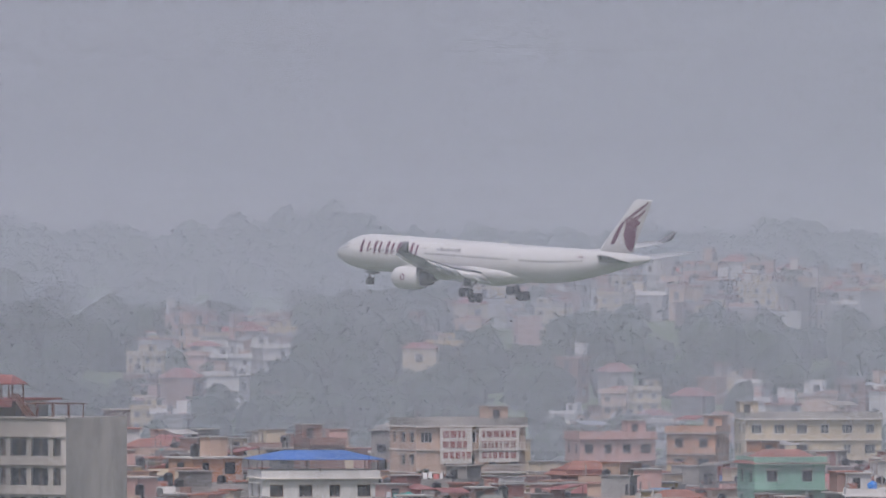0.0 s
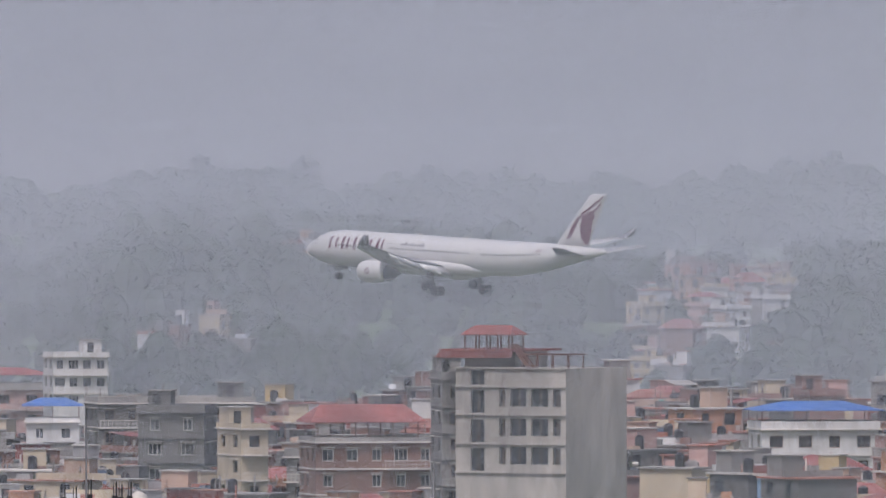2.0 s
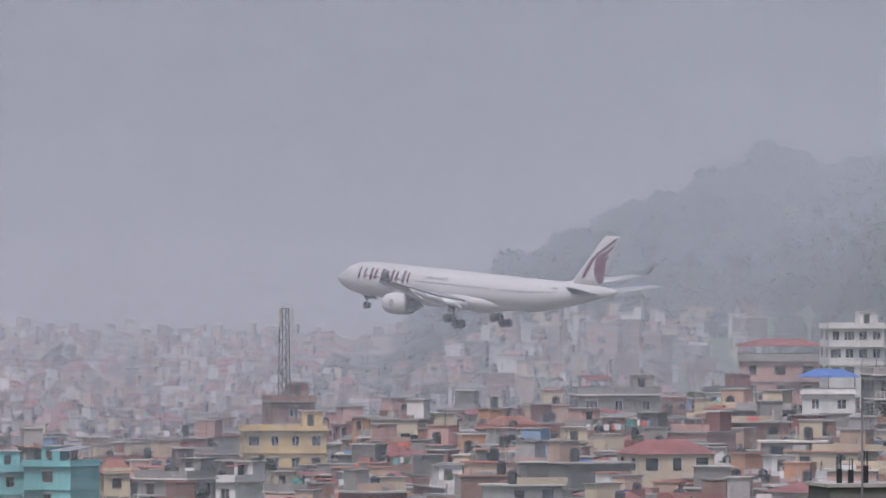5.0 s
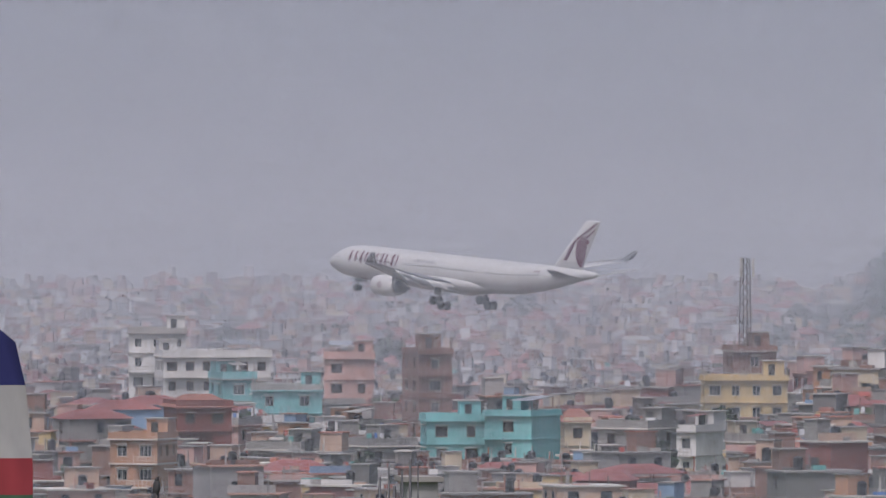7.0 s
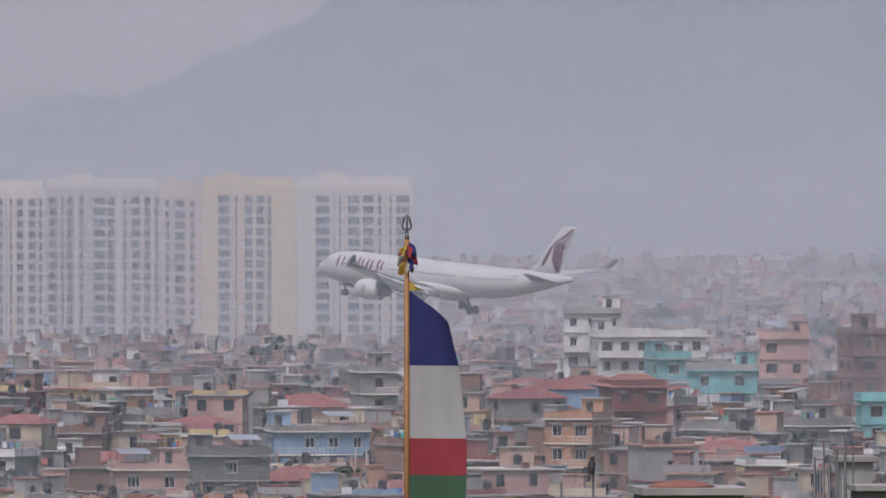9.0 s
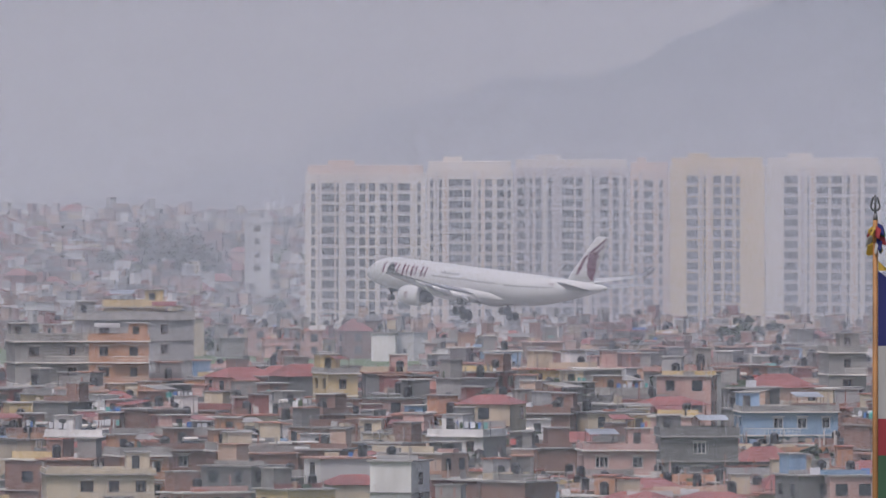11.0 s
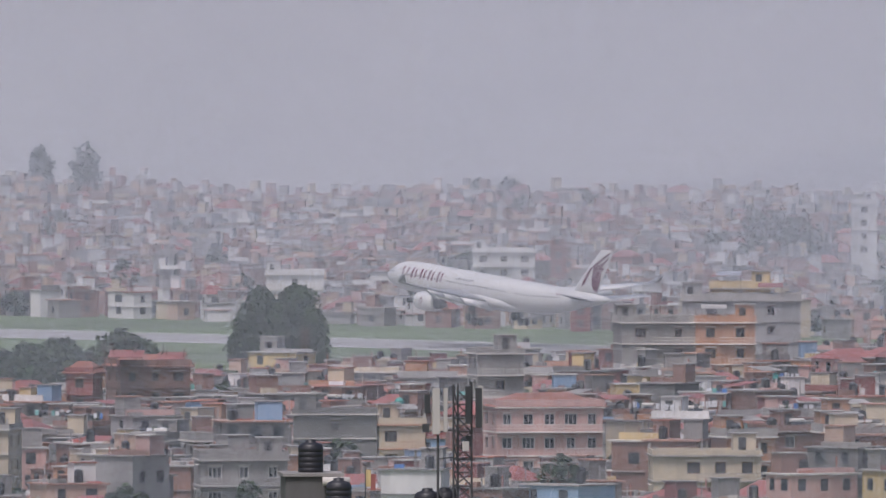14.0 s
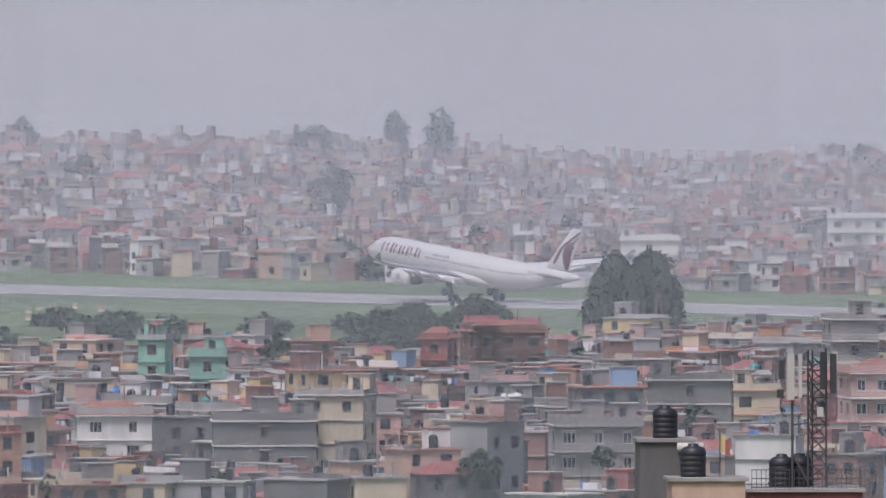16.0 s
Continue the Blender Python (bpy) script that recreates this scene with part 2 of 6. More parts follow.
def ridge(u):
    """The long mountain flank, which falls away to the west."""
    z = 5 + 12 * smoothstep(-2400, -1850, u) + 22 * smoothstep(-1950, -1250, u) + 28 * smoothstep(-1350, -650, u) + 50 * smoothstep(-800, 200, u)
    return z + 1.2 * math.sin(u / 45.0) + 0.9 * math.sin(u / 17.0 + 2) + 2 * math.sin(u / 140.0)


# haze is in the emission colours, which change with height
FAR_HAZE_GLOW = glow("far_painted_haze", (0.285, 0.27, 0.275), (0.282, 0.255, 0.246), 0, 75, 0.2)
FLANK_HAZE_GLOW = glow("far_flank_painted_haze", (0.25, 0.238, 0.246), (0.16, 0.162, 0.176), 18, 58, 0.42)
backdrop("backdrop", 4960, lambda u: 160, FAR_HAZE_GLOW, "glowing backdrop painted as pale grey haze over far mountains")
backdrop("mountain_backdrop", 4930, ridge, FLANK_HAZE_GLOW, "faint grey mountain flank, glowing, with haze painted into its colour")


# ---- the haze over the valley: upright sheets of fine droplets, lit by sky and sun ----
def haze_material():
    m = bpy.data.materials.new("haze_droplets")
    m.use_nodes = True
    nt = m.node_tree
    nt.nodes.remove(nt.nodes["Principled BSDF"])
    a, b, mix = nt.nodes.new("ShaderNodeBsdfDiffuse"), nt.nodes.new("ShaderNodeBsdfTranslucent"), nt.nodes.new("ShaderNodeMixShader")
    a.inputs[0].default_value = b.inputs[0].default_value = (0.82, 0.85, 0.95, 1)
    nt.links.new(a.outputs[0], mix.inputs[1])
    nt.links.new(b.outputs[0], mix.inputs[2])
    nt.links.new(mix.outputs[0], nt.nodes["Material Output"].inputs[0])
    return m


HAZE = haze_material()


def haze_mesh(cover, high):
    """Thousands of fine upright threads of droplets, side by side, that cover a share of the view."""
    sh = Shape()
    drift = random.Random(int(cover * 1000))
    pitch = 0.005
    n = int((high + 10) / pitch)
    for k in range(n):
        z = -10 + (k + drift.uniform(0, 1 - cover)) * pitch
        sh.v += [(-2600, 0, z), (2600, 0, z), (2600, 0, z + pitch * cover), (-2600, 0, z + pitch * cover)]
    sh.f, sh.s = [(4 * k, 4 * k + 1, 4 * k + 2, 4 * k + 3) for k in range(n)], [0] * n
    return sh.mesh("haze", HAZE)


THIN, THICK = haze_mesh(0.1, 100), haze_mesh(0.135, 110)
# the haze lies in layers along the valley; distance across it (positive: nearer to the eye)
LAY = radians(36.32)
LAY_ALONG, LAY_ACROSS, LAY_MID = Vector((-math.sin(LAY), math.cos(LAY))), Vector((math.cos(LAY), math.sin(LAY))), 2050.5
for mesh, offsets in ((THIN, (1400, 850, 400, 120)), (THICK, (-75, -170, -300, -450, -600))):
    for off in offsets:
        p = LAY_ACROSS * (LAY_MID - off) + LAY_ALONG * 3100
        veil = new("haze", mesh)
        veil.matrix_basis = Matrix.Translation((p.x, p.y, 0)) @ Matrix.Rotation(math.pi / 2 + LAY, 4, "Z")
        tagged(veil, "thin pale grey haze hanging over the town", "haze", kind="stuff")




def valley_haze(off, cover, high=105):
    """Haze that gathers towards the eastern hill: threads that thicken from west to east."""
    across = LAY_MID - off
    ends = []
    for u in (700, 1500, 6500):
        way = Vector((math.sin(u / F), math.cos(u / F)))
        ends.append(LAY_ALONG.dot(way) * across / LAY_ACROSS.dot(way))
    sh = Shape()
    drift = random.Random(int(-off))
    pitch = 0.0055
    n = int((high + 10) / pitch)
    for k in range(n):
        z = -10 + (k + drift.uniform(0, 1 - cover)) * pitch
        thick = pitch * cover * max(0.02, 1 - smoothstep(48, 88, z))
        sh.v += [(ends[0], 0, z), (ends[1], 0, z), (ends[2], 0, z), (ends[2], 0, z + thick), (ends[1], 0, z + thick)]
    sh.f, sh.s = [tuple(range(5 * k, 5 * k + 5)) for k in range(n)], [0] * n
    veil = new("haze", sh.mesh("haze", HAZE))
    p = LAY_ACROSS * across
    veil.matrix_basis = Matrix.Translation((p.x, p.y, 0)) @ Matrix.Rotation(math.pi / 2 + LAY, 4, "Z")
    return tagged(veil, "pale grey haze before the wooded hill", "haze", kind="stuff")


valley_haze(-110, 0.13)
valley_haze(-530, 0.22)


# ---- the airliner ----
WHITE_PAINT = mat("aircraft_white", (0.53, 0.52, 0.51), 0.3, vary=0.05, scale=0.15, stain=0.08)
# grey of winglets and markings, darkened to carry the port tailplane's shade
GREY_AND_SHADE = mat("aircraft_grey_and_shade", (0.17, 0.17, 0.19), 0.4, vary=0.08, scale=0.3)
# shade on the port wing, put into its colour
WING_SHADED = mat("wing_shaded", (0.24, 0.24, 0.26), 0.35, vary=0.08, scale=0.3)
MAROON = mat("livery_maroon", (0.11, 0.014, 0.045), 0.4, vary=0.08)
BARE = mat("bare_metal", (0.5, 0.49, 0.48), 0.3, metal=0.8)
RUBBER = mat("tyre_rubber", (0.03, 0.03, 0.032), 0.8)
PANE = mat("cabin_glass", (0.05, 0.055, 0.065), 0.2, vary=0.1)

plane = thing("airliner", pose(0, 0, 0), "white twin-engine airliner with maroon tail emblem, wheels down", "airplane")
STATIONS = [(0.0, 0.06, -0.45), (0.25, 0.5, -0.47), (0.7, 0.86, -0.45), (1.4, 1.25, -0.4), (2.4, 1.72, -0.32), (3.6, 2.17, -0.2), (5.2, 2.57, -0.08),
            (7.4, 2.79, 0), (10, 2.82, 0), (20, 2.82, 0), (30, 2.82, 0), (40, 2.82, 0), (43.5, 2.77, 0.05), (47, 2.56, 0.26), (50.5, 2.22, 0.6),
            (54, 1.78, 1.0), (57.5, 1.28, 1.42), (60.5, 0.82, 1.76), (62.6, 0.45, 1.98), (63.3, 0.2, 2.05)]


def hull(x):
    """Radius and axis height of the fuselage at x metres behind the nose."""
    for (x0, r0, z0), (x1, r1, z1) in zip(STATIONS, STATIONS[1:]):
        if x0 <= x <= x1:
            k = (x - x0) / (x1 - x0)
            return r0 + (r1 - r0) * k, z0 + (z1 - z0) * k
    return STATIONS[-1][1:]


def skin(x, deg, side=1, lift=0.02):
    """A place on the fuselage skin, deg above the waterline."""
    r, z = hull(x)
    return (32 - x, side * (r + lift) * math.cos(radians(deg)), z + (r + lift) * math.sin(radians(deg)))


sh = Shape()
sh.loft([[(32 - x, r * math.cos(k * math.tau / 40), z + r * math.sin(k * math.tau / 40)) for k in range(40)] for x, r, z in STATIONS])
part("fuselage", sh, WHITE_PAINT, plane, "glossy white fuselage", True)

# belly fairing between the wings
sh = Shape()
sh.loft([[(32 - x, wy * math.cos(k * math.tau / 24), z + wz * math.sin(k * math.tau / 24)) for k in range(24)]
         for x, wy, wz, z in ((17.5, 1.2, 0.6, -1.9), (19, 2.3, 1.2, -1.9), (22, 3.0, 1.6, -1.8), (30, 3.2, 1.75, -1.75), (36, 2.8, 1.5, -1.75), (39.5, 1.8, 0.9, -1.9), (41.5, 0.6, 0.3, -2.2))])
part("belly_fairing", sh, WHITE_PAINT, plane, "", True)


def foil(y, le, chord, z, th, flip=1):
    """A wing section at y."""
    prof = ((0, 0), (0.03, 0.35), (0.12, 0.62), (0.35, 0.68), (0.7, 0.4), (1, 0.04), (1, -0.04), (0.7, -0.2), (0.35, -0.42), (0.12, -0.4), (0.03, -0.25))
    return [(32 - le - chord * a, flip * y, z + th * b) for a, b in prof]


WING = [(1.5, 19.6, 12.6, -1.75, 1.5), (3.2, 20.8, 11.2, -1.55, 1.4), (9.4, 25.0, 7.3, -0.75, 0.85), (16, 29.5, 5.7, 0.3, 0.6), (23, 34.2, 4.1, 1.45, 0.4), (28.6, 38.0, 2.7, 2.45, 0.25)]
for flip, hand in ((1, "port"), (-1, "starboard")):
    sh = Shape()
    sh.loft([foil(*w, flip) for w in WING])
    # light and shade by colour: port wing dark, starboard wing bright
    wing = part("wing", sh, WING_SHADED if flip > 0 else WHITE_PAINT, plane, "swept wing with flaps lowered, port coloured as shaded grey, starboard as lit white", True)
    sh = Shape()
    sh.loft([[(32 - x - c * a, flip * (y + b * t * 0.6), z + b * t * 0.3) for a, b in ((0, 0), (0.3, 0.6), (1, 0), (0.3, -0.6))]
             for y, x, c, z, t in ((28.6, 38.0, 2.7, 2.45, 0.25), (29.3, 38.8, 2.3, 2.75, 0.2), (29.8, 39.6, 1.8, 3.3, 0.16), (30.2, 40.7, 1.0, 4.25, 0.1))])
    part("winglet", sh, GREY_AND_SHADE, wing, "dark grey upturned winglet", True)
    # flaps, lowered behind the trailing edge
    for y0, y1 in ((3.4, 9.1), (9.7, 15.8), (16.0, 21.4)):
        sh = Shape()
        ring = []
        for y in (y0, y1):
            for (ya, la, ca, za, ta), (yb, lb, cb, zb, tb) in zip(WING, WING[1:]):
                if ya <= y <= yb:
                    k = (y - ya) / (yb - ya)
                    te, zz, ch = la + ca + (lb + cb - la - ca) * k, za + (zb - za) * k, ca + (cb - ca) * k
            d = ch * 0.24
            ring.append([(32 - te + 0.35, flip * y, zz - 0.12), (32 - te - d * 0.3, flip * y, zz - 0.1 - d * 0.1), (32 - te - d, flip * y, zz - 0.25 - d * 0.55),
                         (32 - te - d * 0.3, flip * y, zz - 0.4 - d * 0.25), (32 - te + 0.3, flip * y, zz - 0.4)])
        sh.loft(ring)
        part("flap", sh, WHITE_PAINT, wing, "lowered wing flap", True)
    # slats drooped before the leading edge
    sh = Shape()
    ring = []
    for y, le, ch, z, t in WING[1:]:
        ring.append([(32 - le + 0.35, flip * y, z - 0.38), (32 - le + 0.15, flip * y, z + 0.02), (32 - le - 0.45, flip * y, z + 0.3), (32 - le - 0.1, flip * y, z - 0.1)])
    sh.loft(ring)
    part("slat", sh, WHITE_PAINT, wing)
    # flap track pods
    for y, x, z, ln in ((6.4, 29.6, -1.7, 5.2), (11.8, 30.6, -0.95, 4.6), (15.4, 32.6, -0.4, 4.2), (19.2, 35.0, 0.25, 3.6)):
        sh = Shape()
        sh.loft([[(32 - x - ln * a, flip * y + r * math.cos(k * math.tau / 10), z - 0.5 * a * a * 2 + 1.3 * r * math.sin(k * math.tau / 10)) for k in range(10)]
                 for a, r in ((0, 0.03), (0.12, 0.22), (0.4, 0.34), (0.75, 0.24), (1, 0.03))])
        part("flap_track_fairing", sh, WHITE_PAINT, wing, "", True)
    # engine
    ey, ez = flip * 9.37, -2.75
    ring = lambda x, r: [(30.3 - x, ey + 0.94 * r * math.cos(k * math.tau / 28), ez + 0.94 * r * math.sin(k * math.tau / 28)) for k in range(28)]
    sh = Shape()
    sh.loft([ring(*p) for p in ((19.2, 1.36), (19.05, 1.48), (19.2, 1.62), (20.2, 1.8), (21.8, 1.86), (23.4, 1.74), (24.6, 1.5), (24.6, 1.4), (22.5, 1.35), (20.0, 1.3))], caps=False)
    engine = part("engine_cowling", sh, WHITE_PAINT, plane, "white engine cowling with round emblem", True)
    sh = Shape()
    sh.loft([ring(20.1, 1.32), ring(20.15, 0.4), ring(19.6, 0.05)])
    part("fan", sh, DARK, engine, "dark engine fan")
    sh = Shape()
    sh.loft([ring(*p) for p in ((23.0, 1.33), (24.7, 1.15), (25.9, 0.86), (25.9, 0.7), (26.0, 0.55), (27.3, 0.08))])
    part("exhaust_cone", sh, STEEL, engine, "dark metal exhaust cone", True)
    sh = Shape()
    sh.loft([[(31.2 - x, ey + b * 0.22, z + c) for b, c in ((1, 0), (1, h), (-1, h), (-1, 0))] for x, z, h in ((20.6, ez + 1.55, 0.15), (23, ez + 1.4, 0.8), (27.5, ez + 1.2, 1.3), (30, -1.1, 0.3))])
    part("pylon", sh, WHITE_PAINT, engine)
    if flip > 0:
        sh = Shape()
        sh.loft([[(30.3 - 21.6 + 0.45 * math.cos(k * math.tau / 16) * q, ey + math.sqrt(max(0, 1.755 ** 2 - (0.2 + 0.55 * math.sin(k * math.tau / 16) * q) ** 2)) + 0.02,
                   ez + 0.2 + 0.55 * math.sin(k * math.tau / 16) * q) for k in range(16)] for q in (0.55, 1)], caps=False)
        part("emblem", sh, MAROON, engine, "round maroon emblem")
    # main gear
    gy = flip * 5.34
    sh = Shape()
    sh.bar((0.6, gy * 0.95, -1.6), (0, gy, -4.95), 0.42, sides=10)
    sh.bar((0, gy, -4.2), (1.6, gy * 0.9, -1.9), 0.2, sides=8)
    sh.bar((0, gy, -3.9), (0.1, gy * 0.55, -2.2), 0.2, sides=8)
    sh.bar((1.0, gy, -4.6), (-1.0, gy, -5.35), 0.3, sides=8)
    sh.box(0.3, gy + flip * 0.45, -3.6, 1.5, 0.08, 1.9)
    gear = part("main_gear", sh, STEEL, plane, "steel main landing gear leg with tilted bogie")
    for fx, fz in ((1.0, -4.6), (-1.0, -5.35)):
        for fy in (-0.7, 0.7):
            sh = Shape()
            sh.loft([[(fx + r * math.cos(k * math.tau / 20), gy + fy + y, fz + r * math.sin(k * math.tau / 20)) for k in range(20)]
                     for y, r in ((-0.25, 0.35), (-0.25, 0.62), (-0.16, 0.74), (0.16, 0.74), (0.25, 0.62), (0.25, 0.35))])
            part("wheel", sh, RUBBER, gear, "black rubber wheel", True)
    # tailplane
    sh = Shape()
    sh.loft([foil(y, le, c, z, t, flip) for y, le, c, z, t in ((0.4, 53.4, 6.4, 1.3, 0.7), (1.8, 54.3, 5.6, 1.45, 0.6), (9.7, 61.0, 2.4, 2.75, 0.2))])
    # port tailplane coloured as if shaded, starboard as if lit
    part("tailplane", sh, GREY_AND_SHADE if flip > 0 else WHITE_PAINT, plane, "swept horizontal tailplane", True)

# fin with its maroon emblem as plain swept shapes
sh = Shape()
sh.loft([[(32 - le - c * a, b * t, z) for a, b in ((0, 0), (0.08, 0.5), (0.35, 0.85), (0.7, 0.5), (1, 0.03), (1, -0.03), (0.7, -0.5), (0.35, -0.85), (0.08, -0.5))]
         for le, c, z, t in ((49.6, 8.0, 2.6, 0.1), (52.9, 6.8, 2.75, 0.45), (54.0, 6.2, 4.2, 0.42), (59.7, 3.5, 10.6, 0.2), (60.3, 3.0, 10.85, 0.1))])
fin = part("fin", sh, WHITE_PAINT, plane, "tall swept white tail fin", True)


def fin_patch(points, name, label):
    """A flat painted shape on both sides of the fin; share of chord and height."""
    for side in (1, -1):
        s2 = Shape()
        for a in (0, 1):
            pts = []
            for c, h in points:
                z = 2.9 + h * 7.9
                le = 52.9 + (z - 2.75) * 0.82
                ch = 6.8 - (z - 2.75) * 0.43
                th = 0.85 * (0.45 - (z - 2.75) * 0.03)
                th *= max(0.12, 1 - abs(c - 0.35) * 1.1)
                pts.append((32 - le - ch * c, side * (th + 0.03 + 0.02 * a), z))
            s2.add(pts, [tuple(range(len(pts)))])
        part(name, s2, MAROON, fin, label)


fin_patch([(0.25, 0.1), (0.36, 0.12), (0.36, 0.3), (0.32, 0.46), (0.34, 0.57), (0.2, 0.56), (0.17, 0.45), (0.19, 0.3)], "emblem", "maroon emblem on the tail")
fin_patch([(0.68, 0.14), (0.9, 0.01), (0.97, 0.02), (0.96, 0.14), (0.93, 0.33), (0.86, 0.36), (0.9, 0.43), (0.8, 0.48), (0.92, 0.54), (0.9, 0.58), (0.45, 0.66), (0.22, 0.62), (0.36, 0.56), (0.43, 0.46), (0.5, 0.33)],
          "emblem", "maroon emblem on the tail")
fin_patch([(0.22, 0.62), (0.34, 0.67), (0.62, 0.84), (0.94, 0.98), (0.97, 0.93), (0.7, 0.78), (0.48, 0.655)], "stripe", "maroon swept stripe")
fin_patch([(0.55, 0.645), (0.72, 0.7), (0.94, 0.84), (0.96, 0.78), (0.75, 0.61)], "stripe", "maroon swept stripe")

# rows of cabin windows, doors, cockpit glass, the maroon title as plain upright shapes
sh = Shape()
for side in (1, -1):
    for x0, x1 in ((8.5, 18.2), (20.2, 37.2), (39.4, 51.6)):
        x = x0
        while x < x1:
            sh.add([skin(x, 9, side), skin(x + 0.24, 9, side), skin(x + 0.24, 15.5, side), skin(x, 15.5, side)], [(0, 1, 2, 3)])
            x += 0.533
tagged(part("cabin_windows", sh, PANE, plane, "row of small cabin windows"), kind="stuff")
for x in (6.3, 19.2, 38.3, 53.0):
    for side in (1, -1):
        sh = Shape()
        for a0, a1, d0, d1 in ((0, 0.06, -8, 28), (1.0, 1.06, -8, 28), (0, 1.06, 27, 28.5), (0, 1.06, -9, -8)):
            sh.add([skin(x + a0, d0, side), skin(x + a1, d0, side), skin(x + a1, d1, side), skin(x + a0, d1, side)], [(0, 1, 2, 3)])
        part("door", sh, GREY_AND_SHADE, plane, "cabin door outline")
for side in (1, -1):
    for x0, x1, d0, d1 in ((1.9, 2.6, 25, 52), (2.7, 3.4, 22, 46), (3.5, 4.1, 20, 38)):
        sh = Shape()
        sh.add([skin(x0, d0, side), skin(x1, d0 - 1, side), skin(x1, d1, side), skin(x0, d1, side)], [(0, 1, 2, 3)])
        part("cockpit_window", sh, PANE, plane, "dark cockpit window")
for k, (x0, wd) in enumerate(((6.9, 2.2), (9.6, 1.9), (12.1, 1.9), (14.4, 1.9), (17.0, 1.9))):
    for side in (1, -1):
        for a0, a1, d0, d1 in ((0.1, 0.62, 1, 44), (wd - 0.72, wd - 0.3, 4, 40)):
            sh = Shape()
            for j in range(4):
                e0, e1 = d0 + (d1 - d0) * j / 4, d0 + (d1 - d0) * (j + 1) / 4
                sh.add([skin(x0 + a0, e0, side), skin(x0 + a1, e0, side), skin(x0 + a1, e1, side), skin(x0 + a0, e1, side)], [(0, 1, 2, 3)])
            part("title_bar", sh.weld(), MAROON, plane, "maroon title bar")
sh = Shape()
for k in range(7):
    x = 22.3 + 0.72 * k
    hgt = (7, 12, 6, 10, 6, 8, 12)[k]
    sh.add([skin(x, 24), skin(x + 0.55, 24), skin(x + 0.55, 24 + hgt), skin(x, 24 + hgt)], [(0, 1, 2, 3)])
part("small_title_bars", sh, GREY_AND_SHADE, plane, "small grey title bars")
sh = Shape()
for x, d0, d1 in ((50.3, 25, 33), (51.0, 25, 33)):
    sh.add([skin(x, d0), skin(x + 0.5, d0), skin(x + 0.5, d1), skin(x, d1)], [(0, 1, 2, 3)])
part("tail_marking", sh, MAROON, plane, "small maroon marking")
# nose gear
sh = Shape()
sh.bar((25.3, 0, -2.0), (25.3, 0, -4.4), 0.28, sides=10)
sh.bar((25.3, 0, -3.6), (27.0, 0, -2.3), 0.14, sides=8)
sh.box(24.6, 0.55, -3.3, 1.6, 0.06, 0.9)
sh.box(24.6, -0.55, -3.3, 1.6, 0.06, 0.9)
gear = part("nose_gear", sh, STEEL, plane, "steel nose landing gear leg")
for fy in (-0.36, 0.36):
    sh = Shape()
    sh.loft([[(25.3 + r * math.cos(k * math.tau / 18), fy + y, -4.4 + r * math.sin(k * math.tau / 18)) for k in range(18)]
             for y, r in ((-0.18, 0.25), (-0.18, 0.45), (-0.1, 0.53), (0.1, 0.53), (0.18, 0.45), (0.18, 0.25))])
    part("wheel", sh, RUBBER, gear, "black rubber wheel", True)
for x in (12.5, 24, 34):
    sh = Shape()
    sh.box(32 - x, 0, 2.75, 1.1 if x > 20 else 0.5, 0.1, 0.35)
    part("antenna", sh, WHITE_PAINT, plane)


# ---- town houses ----
def wall(sh, a, b, z0, z1, holes, depth=0.22):
    """An upright wall face from a to b with window holes (s0, s1, h0, h1) and their reveals."""
    a, b = Vector((*a, 0)), Vector((*b, 0))
    d = (b - a).normalized()
    inw = Vector((-d.y, d.x, 0))
    ln = (b - a).length
    xs = sorted({0.0, ln, *[h[0] for h in holes], *[h[1] for h in holes]})
    zs = sorted({z0, z1, *[h[2] for h in holes], *[h[3] for h in holes]})
    at = lambda s, z, k=0.0: tuple(a + d * s + inw * k + Vector((0, 0, z)))
    for s0, s1 in zip(xs, xs[1:]):
        for q0, q1 in zip(zs, zs[1:]):
            m0, m1 = (s0 + s1) / 2, (q0 + q1) / 2
            if not any(h[0] < m0 < h[1] and h[2] < m1 < h[3] for h in holes):
                sh.add([at(s0, q0), at(s1, q0), at(s1, q1), at(s0, q1)], [(0, 1, 2, 3)])
    for s0, s1, q0, q1 in holes:
        p = [at(s0, q0), at(s1, q0), at(s1, q1), at(s0, q1)] + [at(s0, q0, depth), at(s1, q0, depth), at(s1, q1, depth), at(s0, q1, depth)]
        sh.add(p, [(0, 1, 5, 4), (1, 2, 6, 5), (2, 3, 7, 6), (3, 0, 4, 7)])
    return at


